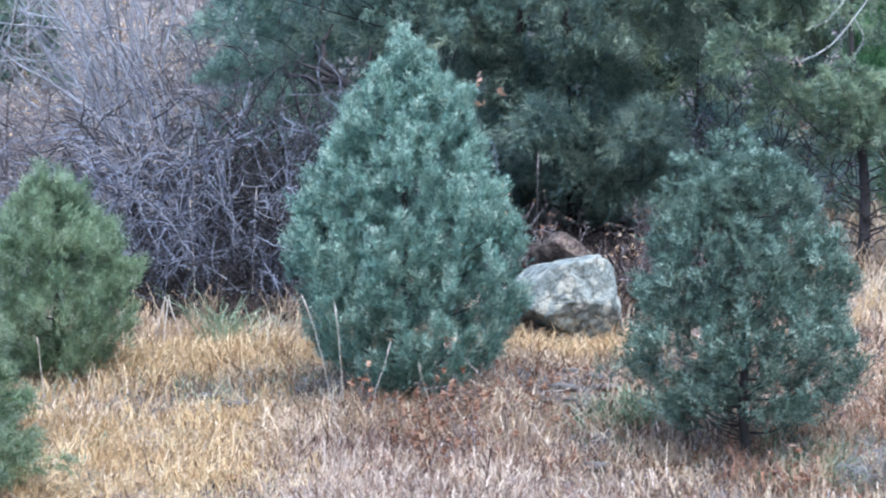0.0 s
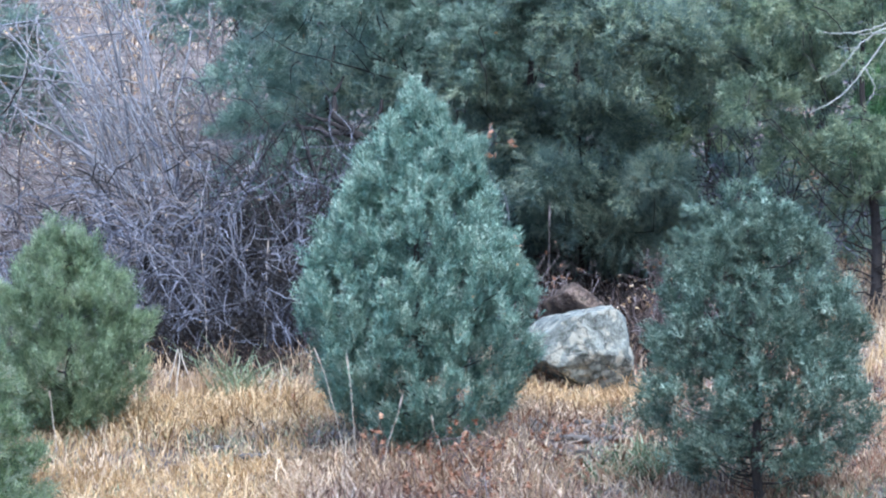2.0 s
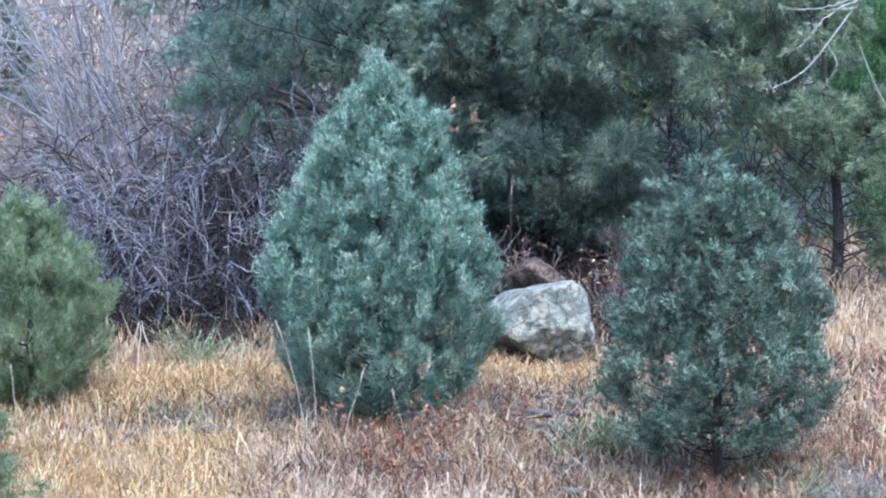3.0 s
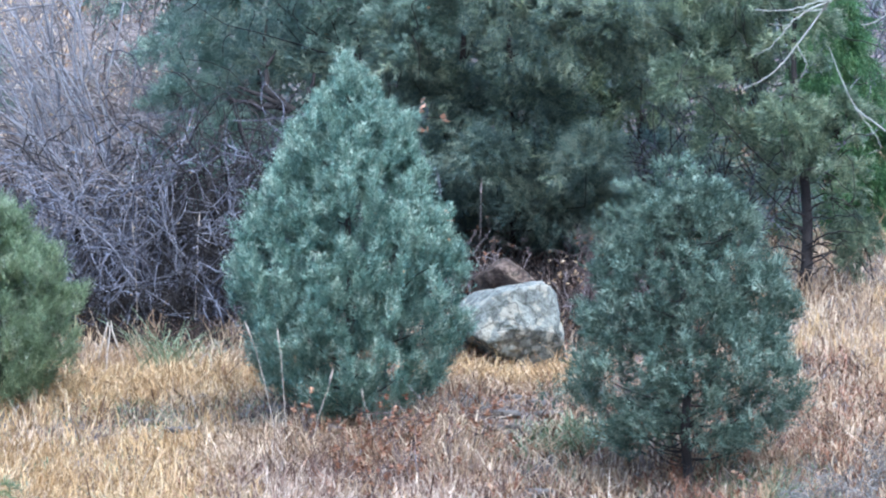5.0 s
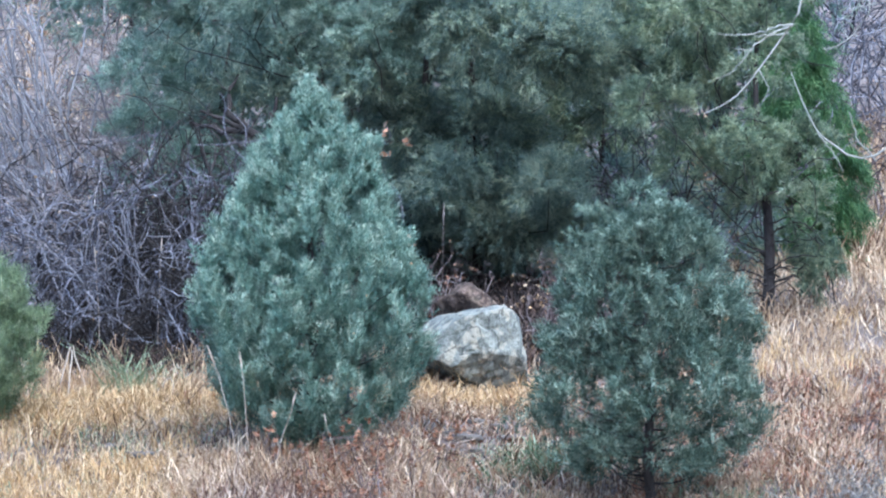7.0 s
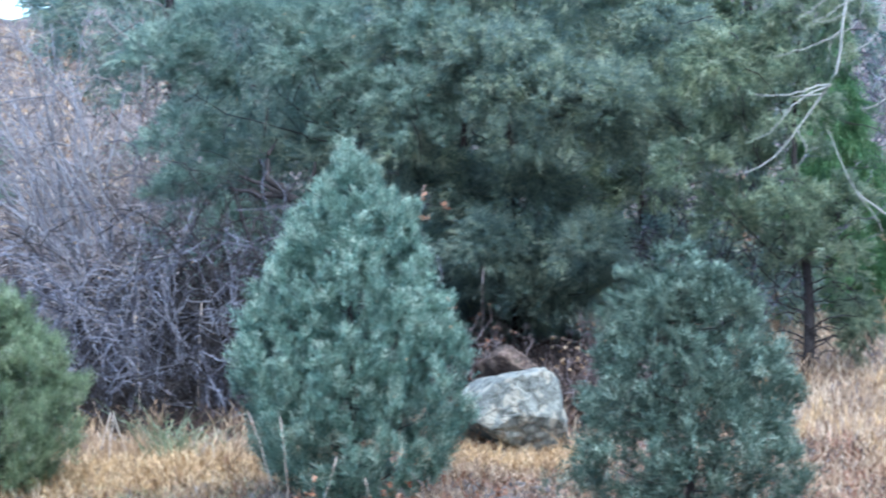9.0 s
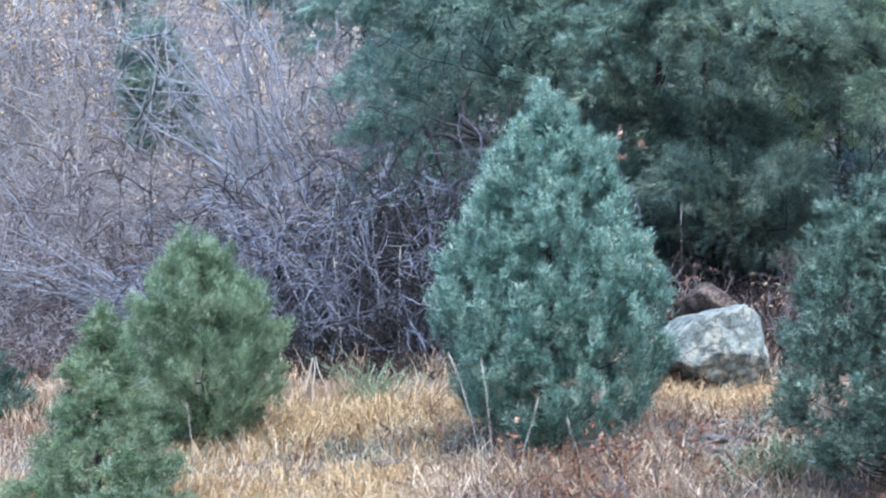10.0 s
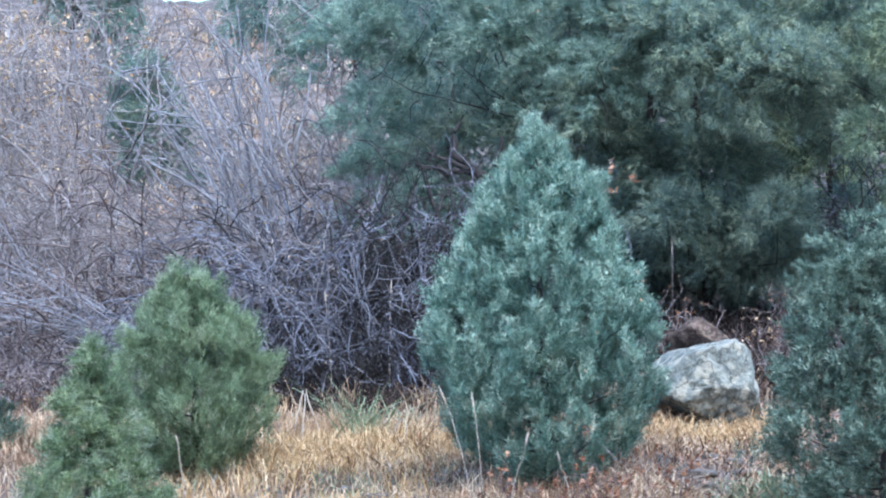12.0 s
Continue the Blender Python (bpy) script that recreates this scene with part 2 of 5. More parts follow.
def fingers(p, d, length, width, rng, curl=0.0, shoots=2, tilt=0.75):
    """Juniper shoots: each a slim bent axis with scaly side shoots all along it, one loose piece each."""
    n = len(p)
    s = np.array([0.0, 0.35, 0.7])
    rings = len(s)
    curl = np.broadcast_to(curl, (n,))
    rise = np.array([0, 0, 1.0])
    axis = p[:, None] + d[:, None] * (length[:, None] * s)[..., None] + rise * ((curl * length)[:, None] * s ** 2)[..., None]
    tangent = unit(d[:, None] + rise * (2 * curl[:, None] * s)[..., None])
    a, b = across(tangent)
    turn = np.arange(3) * 2 * np.pi / 3
    ring = axis[:, :, None] + (a[:, :, None] * np.cos(turn)[:, None] + b[:, :, None] * np.sin(turn)[:, None]) * (width[:, None] * (1 - 0.55 * s))[..., None, None]
    spin = rng.uniform(0, 6.28, (n, 1, 1)) + np.arange(rings)[:, None] * 1.9 + np.arange(shoots) * (6.28 / shoots) + rng.normal(0, 0.3, (n, rings, shoots))
    lean = tilt * rng.uniform(0.6, 1.3, (n, rings, shoots))
    side = a[:, :, None] * np.cos(spin)[..., None] + b[:, :, None] * np.sin(spin)[..., None]
    out = tangent[:, :, None] * np.cos(lean)[..., None] + side * np.sin(lean)[..., None]
    tips = axis[:, :, None] + out * (length[:, None, None] * (0.72 - 0.32 * s)[:, None] * rng.uniform(0.7, 1.25, (n, rings, shoots)))[..., None]
    end = axis[:, -1] + tangent[:, -1] * (length * 0.3)[:, None]
    per = rings * 3 + rings * shoots + 1
    verts = np.concatenate([ring.reshape(n, -1, 3), tips.reshape(n, -1, 3), end[:, None]], 1)
    tri = []
    for k in range(rings):
        for q in range(shoots):
            apex = rings * 3 + k * shoots + q
            tri += [(3 * k + (q + e) % 3, 3 * k + (q + e + 1) % 3, apex) for e in range(2)]
    last = 3 * (rings - 1)
    tri += [(last + e, last + (e + 1) % 3, per - 1) for e in range(3)]
    tri += [(3 * k, 3 * k + 1, 3 * k + 3) for k in range(rings - 1)]
    faces = np.arange(n)[:, None, None] * per + np.array(tri)
    return verts.reshape(-1, 3), faces.reshape(-1, 3)


def fronds(root, way, length, curl, per, finger, width, rng, splay=0.6, rise=0.0, spread=0.25, bow=0.0, begin=0.12):
    """Boughs of foliage: curved axes with shoots set along them, thickest towards the tip."""
    n = len(root)
    t = rng.uniform(begin, 1, (n, per)) ** 0.75
    up = np.array([0, 0, 1.0])
    curl = np.broadcast_to(curl, (n,))
    p = root[:, None] + way[:, None] * (length[:, None] * t)[..., None] + up * ((curl * length)[:, None] * t ** 2)[..., None]
    tangent = unit(way[:, None] + up * (2 * curl[:, None] * t)[..., None])
    a, b = across(tangent)
    spin = rng.uniform(0, 6.28, (n, per))
    side = a * np.cos(spin)[..., None] + b * np.sin(spin)[..., None]
    reach = np.sqrt(rng.uniform(0, 1, (n, per)))
    p = p + side * (reach * spread * length[:, None] * (1 - 0.5 * t))[..., None]
    d = unit(tangent + side * (splay * reach)[..., None] + up * rise + rng.normal(0, 0.3, (n, per, 3)))
    long = finger * rng.uniform(0.65, 1.3, (n, per))
    return fingers(p.reshape(-1, 3), d.reshape(-1, 3), long.ravel(), width * rng.uniform(0.8, 1.25, n * per), rng, bow)


def blades(root, lean, length, width, droop, rng, steps=4, kink=0.0):
    """Bent, tapering grass blades: roots (n, 3), sideways lean (n, 2)."""
    n = len(root)
    s = np.array([0.0, 0.4, 0.75, 1.0]) if steps == 4 else np.array([0.0, 0.55, 1.0])
    flat = np.concatenate([lean, np.zeros((n, 1))], 1)
    rise = np.array([0, 0, 1.0])
    path = root[:, None] + (rise * s[:, None])[None] * length[:, None, None] + flat[:, None] * (s ** 1.7)[None, :, None] * length[:, None, None]
    path[:, :, 2] -= (droop * length)[:, None] * (s ** 2.6)[None]
    if kink:
        path[:, 1:] += rng.normal(0, kink, (n, steps - 1, 3)) * length[:, None, None]
        path[:, 1:, 2] = np.maximum(path[:, 1:, 2], root[:, None, 2] + 0.025)
    turn = rng.uniform(0, 6.28, n)
    side = np.stack([np.cos(turn), np.sin(turn) * 0.5, np.zeros(n)], 1)
    w = width[:, None, None] * (1.0 - 0.75 * s ** 2)[None, :, None] * side[:, None] * 0.5
    verts = np.stack([path - w, path + w], 2)
    i = np.arange(n * steps * 2).reshape(n, steps, 2)
    quads = np.stack([i[:, :-1, 0], i[:, :-1, 1], i[:, 1:, 1], i[:, 1:, 0]], -1)
    return verts.reshape(-1, 3), quads.reshape(-1, 4)


def leaf_part(name, places, size, material, parent, rng):
    """Small folded leaves: two tilted halves along a midrib."""
    n = len(places)
    d, s = unit(rng.normal(0, 1, (n, 3)) + np.array([0, 0, -0.4])), size * rng.uniform(0.6, 1.3, n)[:, None]
    a, b = across(d)
    verts = np.stack([places, places + (d * 0.5 + a * 0.45 + b * 0.15) * s, places + d * s, places + (d * 0.5 - a * 0.45 + b * 0.15) * s], 1)
    k = np.arange(n)[:, None, None] * 4
    f = k + np.array([[0, 1, 2], [0, 2, 3]])
    ob = link_mesh(name, verts.reshape(-1, 3), f.reshape(-1, 3), material, parent, smooth=False)
    return tagged(ob, kind="stuff") if n > 4 else ob


def wander(start, way, length, steps, bend, fall, rng):
    """Paths that grow from starts along ways, kinking by bend and sinking by fall."""
    n = len(start)
    path = np.empty((n, steps, 3))
    path[:, 0] = start
    d = unit(way)
    step = (length / (steps - 1))[:, None]
    for k in range(1, steps):
        d = unit(d + rng.normal(0, bend, (n, 3)) + np.array([0, 0, -1.0]) * fall * (k / steps))
        path[:, k] = path[:, k - 1] + d * step
    return path


# ---- the ground ----
def rough(x, y):
    return 0.05 * np.sin(1.3 * x + 0.7 * y) * np.sin(0.9 * y - 0.6 * x + 1.0) + 0.025 * np.sin(3.7 * x + 1.1) * np.sin(3.1 * y + 0.4)


def height(x, y):
    """The lie of the land: flat before the camera, then a steady slope up to a wooded rise with a dip in it."""
    x, y = np.asarray(x, float), np.asarray(y, float)
    crest = 86 - 16.5 * np.exp(-((x + 8.3) / 2.2) ** 2)
    slope = 0.19 * (np.minimum(y, crest) - 22.7) - 0.05 * np.clip(y - crest, 0, 200)
    flat = -0.32 * np.clip(y, 0, 21) / 21
    near = 1 / (1 + np.exp(-np.clip((y - 21.0) * 2.5, -60, 60)))
    z = flat * (1 - near) + slope * near
    z = z + 0.55 * np.clip(-14 - y, 0, 90)  # unseen bank added behind the camera to block low sky light
    return z + rough(x, y) * np.clip((y - 12) / 10, 0, 1) * np.clip((120 - y) / 60, 0, 1)


def build_ground():
    def axis(fine_from, fine_to, fine_step, grow, far_from, far_to):
        mid = np.arange(fine_from, fine_to, fine_step)
        up, down, step = [mid[-1]], [mid[0]], fine_step
        while up[-1] < far_to or down[-1] > far_from:
            step *= grow
            up.append(min(up[-1] + step, far_to))
            down.append(max(down[-1] - step, far_from))
        return np.unique(np.concatenate([mid, up, down]))
    xs, ys = axis(-9, 9, 0.16, 1.3, -2500, 2500), axis(20, 46, 0.16, 1.25, -2500, 2500)
    gx, gy = np.meshgrid(xs, ys)
    v = np.stack([gx, gy, height(gx, gy)], -1)
    i = np.arange(gx.size).reshape(gx.shape)
    q = np.stack([i[:-1, :-1], i[:-1, 1:], i[1:, 1:], i[1:, :-1]], -1).reshape(-1, 4)
    ob = link_mesh("ground", v, q, EARTH)
    tagged(ob, "brown leaf-littered hillside earth under dry grass", "ground", kind="structure")


build_ground()


# ---- junipers ----
def foliage_parts(thing, root, way, length, curl, per, finger, width, rng, material, young, share, **shape):
    """The crown of a juniper in its own colour, and paler shoots at its bough ends: young growth, and light on old
    crowns put into colour.
    """
    v, f = fronds(root, way, length, curl, per, finger, width, rng, **shape)
    tagged(link_mesh("crown", v, f, material, thing, smooth=False), kind="stuff")
    pick = rng.uniform(0, 1, len(root)) < np.clip(2.6 * np.asarray(share), 0, 1)
    if young and pick.any():
        v, f = fronds(root[pick], way[pick], length[pick] * 1.04, curl, max(3, int(per * 0.32)), finger * 1.15, width * 1.2, rng, begin=0.55, **shape)
        tagged(link_mesh("pale_shoots", v, f, young, thing, smooth=False), kind="stuff")


def juniper(x, y, tall, profile, boughs, per, finger, material, label, seed, bough=0.28, width=0.007, lift=0.55, droop=0.0, curl=0.1, splay=0.6, rise=0.2, spread=0.25, bow=0.0, first=0.08, trunk=0.06, limbs=26, ragged=0.12, lumps=0.08, lean=0.0, shift=(0.0, 0.0), open_below=0.0, hollows=0.8, jitter=0.2, inner=0.3, dead_twigs=0, caught=0, young=None, fresh=0.0, sparse=None):
    """A young juniper with one outline: profile gives (height share, radius in metres) up the tree."""
    rng = np.random.default_rng(seed)
    z = float(height(x, y)) - 0.03
    thing = anchor("juniper_tree", x, y, z, label, "juniper")
    ph, pr = np.array(profile).T

    def reach(h, turn):
        r = np.interp(h, ph, pr)
        wave = np.sin(3 * turn + 9 * h + seed) * 0.45 + np.sin(5 * turn - 14 * h + 2 * seed) * 0.35 + np.sin(8 * turn + 23 * h) * 0.3
        return r * (1 + ragged * wave)

    def middle(h):
        s = np.asarray(h)[..., None]
        return np.concatenate([lean * s + shift[0] * np.sin(s * np.pi), shift[1] * s, s * tall], -1)

    hs = np.linspace(0, 0.93, 12)
    path = middle(hs) + np.concatenate([rng.normal(0, 0.012, (12, 2)), np.zeros((12, 1))], 1) * np.minimum(hs * 6, 1)[:, None]
    tube_part("trunk", path, trunk * (1 - hs) ** 0.9 + 0.006, 9, BARK, thing, "shaggy grey-brown juniper trunk")
    lh = np.linspace(first, 0.86, limbs) ** 1.15
    turns = np.arange(limbs) * 2.4 + rng.normal(0, 0.3, limbs)
    for h, turn in zip(lh, turns):
        r = float(reach(h + 0.08, turn)) * 0.75
        top = middle(h + (lift * 0.5 - droop) * r / tall)
        s = np.linspace(0, 1, 7)[:, None]
        start = middle(h)
        end = top + np.array([math.cos(turn) * r, math.sin(turn) * r, 0])
        limb = start + (end - start) * s + np.array([0, 0, -0.10 * r]) * np.sin(s * np.pi) + rng.normal(0, 0.012, (7, 3)) * s
        tube_part("limb", limb, np.linspace(max(0.006, trunk * 0.38 * (1 - h)), 0.003, 7), 5, BARK, thing)
    for _ in range(dead_twigs):
        turn, h = rng.uniform(0, 6.28), rng.uniform(0.05, 0.3)
        line = wander(middle(h)[None], np.array([[math.cos(turn), math.sin(turn), rng.uniform(0.1, 0.9)]]), np.array([rng.uniform(0.25, 0.6)]), 8, 0.16, -0.1, rng)[0]
        tube_part("dead_twig", line, np.linspace(0.006, 0.002, 8), 4, BARK, thing)
    # boughs whose tips make the outline, with some deeper inside
    h = rng.uniform(ph[0], 1, boughs * 4)
    h = h[rng.uniform(0, 1, len(h)) < np.interp(h, ph, pr) / pr.max() + 0.06][:boughs]
    n = len(h)
    turn = rng.uniform(0, 6.28, n)
    deep = rng.uniform(0, 1, n) < inner
    share = np.where(deep, rng.uniform(0.35, 0.8, n), 1 + rng.normal(0, lumps, n))
    gap = np.sin(h * 17 + turn * 3 + seed) * np.sin(turn * 5 - h * 11) > hollows
    thin = (rng.uniform(0, 1, n) < open_below) & (h < 0.45)
    if sparse:
        # one side of the skirt is worn thin: (least cosine, height share, share lost)
        thin |= (np.cos(turn) > sparse[0]) & (h < sparse[1]) & (rng.uniform(0, 1, n) < sparse[2])
    ok = ~(gap & (share > 0.6)) & ~thin
    h, turn, share, n = h[ok], turn[ok], share[ok], int(ok.sum())
    out = np.stack([np.cos(turn), np.sin(turn), np.zeros(n)], 1)
    tip = middle(h) + out * (reach(h, turn) * share)[:, None]
    way = unit(out * (1.05 - lift * np.clip(0.3 + h, 0, 1))[:, None] + np.array([0, 0, 1.0]) * (lift * (0.6 + 0.9 * h) - droop)[:, None] + rng.normal(0, jitter, (n, 3)))
    long = bough * rng.uniform(0.7, 1.3, n) * np.clip(1.25 - 0.5 * h, 0.5, 1.2)
    root = tip - way * (long * 0.9)[:, None] - np.array([0, 0, 1.0]) * (curl * long * 0.8)[:, None]
    foliage_parts(thing, root, way, long, curl, per, finger, width, rng, material, young, fresh, splay=splay, rise=rise, spread=spread, bow=bow)
    if caught:
        edge = np.flatnonzero((share > 0.8) & (out[:, 0] > 0.3) & (out[:, 1] < 0.3) & (h < 0.85))
        leaf_part("caught_litter", tip[rng.choice(edge, caught)], 0.036, TAN_LEAF, thing, rng)
    return thing


def old_juniper(x, y, lobes, boughs, per, finger, material, label, seed, bough=0.36, width=0.009, trunk=0.14, tall=3.0, droop=0.25, curl=-0.25, splay=0.9, rise=-0.1, spread=0.36, bow=-0.2, tilt=0.0, bare=(), bare_thick=0.05, caught=0, young=None, fresh=0.0, wisps=0):
    """A broad juniper: foliage in lobes (dx, dy, dz, rx, ry, rz) held on limbs from one trunk."""
    rng = np.random.default_rng(seed)
    z = float(height(x, y)) - 0.05
    thing = anchor("juniper_tree", x, y, z, label, "juniper")
    hs = np.linspace(0, 1, 10)
    path = np.stack([tilt * hs + 0.05 * np.sin(hs * 7), 0.04 * np.sin(hs * 5 + 1), hs * tall], 1)
    tube_part("trunk", path, trunk * (1 - 0.85 * hs), 10, BARK, thing, "dark shaggy juniper trunk")
    lobes = np.array(lobes, float)
    for lobe in lobes:
        h = np.clip(lobe[2] / tall - 0.25, 0.12, 0.9)
        start = np.array([np.interp(h, hs, path[:, k]) for k in range(3)])
        s = np.linspace(0, 1, 8)[:, None]
        limb = start + (lobe[:3] - start) * s + np.array([0, 0, -0.15]) * np.sin(s * np.pi) + rng.normal(0, 0.045, (8, 3)) * np.sin(s * np.pi) + rng.normal(0, 0.1, 3) * np.sin(s * 6.28)
        tube_part("limb", limb, np.linspace(trunk * 0.12, 0.003, 8), 6, BARK, thing)
    for limb in bare:
        pts = np.array(limb, float).reshape(-1, 3)
        s = np.linspace(0, 1, 9)
        k = np.linspace(0, 1, len(pts))
        line = np.stack([np.interp(s, k, pts[:, j]) for j in range(3)], 1) + rng.normal(0, 0.012, (9, 3))
        tube_part("limb", line, np.linspace(bare_thick, bare_thick * 0.3, 9), 7, BARK, thing, "bare dark crooked limb")
    if wisps:
        # dead grey twigs left among the limbs
        which = rng.integers(0, len(lobes), wisps)
        line = wander(lobes[which, :3] + rng.normal(0, 0.5, (wisps, 3)) * lobes[which, 3:], rng.normal(0, 1, (wisps, 3)) + np.array([0, 0, -0.3]), rng.uniform(0.2, 0.6, wisps), 8, 0.25, 0.2, rng)
        for path in line:
            tube_part("dead_twig", path, np.linspace(0.006, 0.003, 8), 4, BARK, thing)
    area = lobes[:, 3] * lobes[:, 5]
    which = rng.choice(len(lobes), boughs, p=area / area.sum())
    d = unit(rng.normal(0, 1, (boughs, 3)))
    d[:, 2] = np.where((d[:, 2] < -0.3) & (rng.uniform(0, 1, boughs) < 0.6), -d[:, 2], d[:, 2])
    share = 1 - 0.45 * rng.uniform(0, 1, boughs) ** 2
    tip = lobes[which, :3] + d * lobes[which, 3:] * share[:, None]
    way = unit(d * 0.8 + np.array([0, 0, 0.35 - droop]) + rng.normal(0, 0.22, (boughs, 3)))
    long = bough * rng.uniform(0.6, 1.35, boughs)
    root = tip - way * (long * 0.85)[:, None] - np.array([0, 0, 1.0]) * (curl * long * 0.7)[:, None]
    # pale shoots increase with height, so a lit top and shaded skirt are coloured in
    foliage_parts(thing, root, way, long, curl, per, finger, width, rng, material, young, fresh * np.clip(tip[:, 2] / tall * 2.4 - 0.7, 0.1, 1.5), splay=splay, rise=rise, spread=spread, bow=bow)
    if caught:
        leaf_part("caught_litter", tip[rng.integers(0, boughs, caught)] + np.array([0, -0.05, -0.05]), 0.05, OAK_LEAF if caught < 30 else TAN_LEAF, thing, rng)
    return thing


juniper(-0.25, 24.9, 2.72, [(0.05, 0.26), (0.10, 0.48), (0.16, 0.64), (0.24, 0.73), (0.33, 0.79), (0.40, 0.80), (0.48, 0.78), (0.56, 0.70), (0.65, 0.61), (0.75, 0.48), (0.83, 0.40), (0.91, 0.22), (0.96, 0.09), (1.0, 0.02)],
        880, 19, 0.09, BLUE_JUNIPER, "dense blue-green cone-shaped juniper on the dry grass slope", 12, bough=0.21, width=0.0052, lift=0.78, curl=0.16, splay=0.55, rise=0.5, spread=0.3, first=0.04, trunk=0.034, limbs=30, ragged=0.09, lumps=0.065, lean=-0.03, open_below=0.2, hollows=0.95, jitter=0.26, caught=34, young=PALE_BLUE_JUNIPER, fresh=0.34, sparse=(0.6, 0.38, 0.42))
juniper(2.10, 23.3, 2.32, [(0.13, 0.38), (0.20, 0.60), (0.31, 0.73), (0.40, 0.75), (0.48, 0.68), (0.56, 0.66), (0.64, 0.66), (0.72, 0.57), (0.81, 0.50), (0.89, 0.41), (0.95, 0.22), (1.0, 0.05)],
        600, 23, 0.071, TEAL_JUNIPER, "rounded grey-green juniper with a dark bare foot", 8, bough=0.21, width=0.0050, lift=0.55, curl=0.08, splay=1.0, rise=0.15, spread=0.42, first=0.14, trunk=0.031, limbs=34, ragged=0.13, lumps=0.10, lean=-0.10, shift=(0.03, 0.0), open_below=0.08, hollows=0.85, jitter=0.4, dead_twigs=26, young=PALE_BLUE_JUNIPER, fresh=0.16)
juniper(-2.95, 25.7, 1.70, [(0.05, 0.18), (0.10, 0.34), (0.215, 0.52), (0.34, 0.56), (0.47, 0.58), (0.6, 0.55), (0.72, 0.42), (0.84, 0.26), (0.92, 0.14), (1.0, 0.03)],
        480, 18, 0.10, GREEN_JUNIPER, "soft green young juniper with feathery upright shoots", 14, bough=0.26, width=0.0042, lift=0.95, curl=-0.02, splay=0.55, rise=0.35, bow=-0.2, first=0.05, trunk=0.03, limbs=26, ragged=0.2, lumps=0.13, lean=-0.03, open_below=0.15, hollows=0.85, inner=0.42, young=PALE_JUNIPER, fresh=0.2)
juniper(-3.36, 22.6, 1.66, [(0.0, 0.50), (0.16, 0.64), (0.27, 0.57), (0.39, 0.46), (0.49, 0.36), (0.61, 0.28), (0.72, 0.22), (0.86, 0.12), (0.94, 0.05), (1.0, 0.01)],
        360, 18, 0.098, LIME_JUNIPER, "small bright green juniper with loose pointed top", 21, bough=0.24, width=0.0042, lift=0.6, curl=-0.05, splay=0.7, rise=0.12, bow=-0.3, first=0.04, trunk=0.03, limbs=24, ragged=0.32, lumps=0.16, lean=0.08, hollows=0.6, jitter=0.4, inner=0.35, young=PALE_JUNIPER, fresh=0.4)
juniper(-3.25, 21.85, 0.62, [(0.0, 0.36), (0.3, 0.40), (0.6, 0.30), (0.85, 0.16), (1.0, 0.04)],
        90, 18, 0.10, PALE_JUNIPER, "low grey-green juniper bush in front of a taller one", 27, bough=0.22, width=0.0055, lift=0.7, bow=-0.2, trunk=0.02, limbs=10, ragged=0.3)
juniper(-5.0, 27.0, 0.62, [(0.0, 0.38), (0.3, 0.45), (0.6, 0.32), (0.85, 0.15), (1.0, 0.04)],
        110, 20, 0.08, TEAL_JUNIPER, "low blue-green juniper bush at the thicket's edge", 25, bough=0.22, lift=0.6, trunk=0.03, limbs=12, ragged=0.2)

BROAD_LOBES = [(0.28, -0.9, 2.25, 0.75, 0.5, 0.45), (-0.25, -0.7, 2.65, 0.65, 0.6, 0.45), (0.9, -0.7, 2.3, 0.4, 0.4, 0.45), (0.62, -0.6, 1, 0.4, 0.32, 0.32), (-0.34, -0.5, 1.05, 0.44, 0.35, 0.34), (-1.05, -0.3, 1.95, 0.4, 0.4, 0.4),
               (0, -0.05, 1.45, 0.85, 0.4, 0.5), (0.15, 0.05, 0.72, 0.95, 0.3, 0.42), (0.25, -0.1, 0.55, 0.5, 0.25, 0.3), (0.9, 0, 0.6, 0.5, 0.25, 0.32), (1.5, 0.1, 2, 0.6, 0.6, 0.6),
               (0.3, 0.2, 3.5, 1.1, 0.7, 0.6), (-0.7, 0.1, 3.1, 0.7, 0.6, 0.5), (1.3, 0.1, 2.9, 0.6, 0.6, 0.5), (-0.7, 0.2, 1.5, 0.5, 0.4, 0.5)]
old_juniper(1.2, 31.75, [(dx, dy - 0.55, dz - 0.1, *size) for dx, dy, dz, *size in BROAD_LOBES],
            860, 25, 0.108, DARK_JUNIPER, "broad dark green juniper with lobed hanging foliage", 31, bough=0.36, width=0.0072, trunk=0.06, tall=3.4, droop=0.3, young=LIT_TIP_JUNIPER, fresh=0.6)
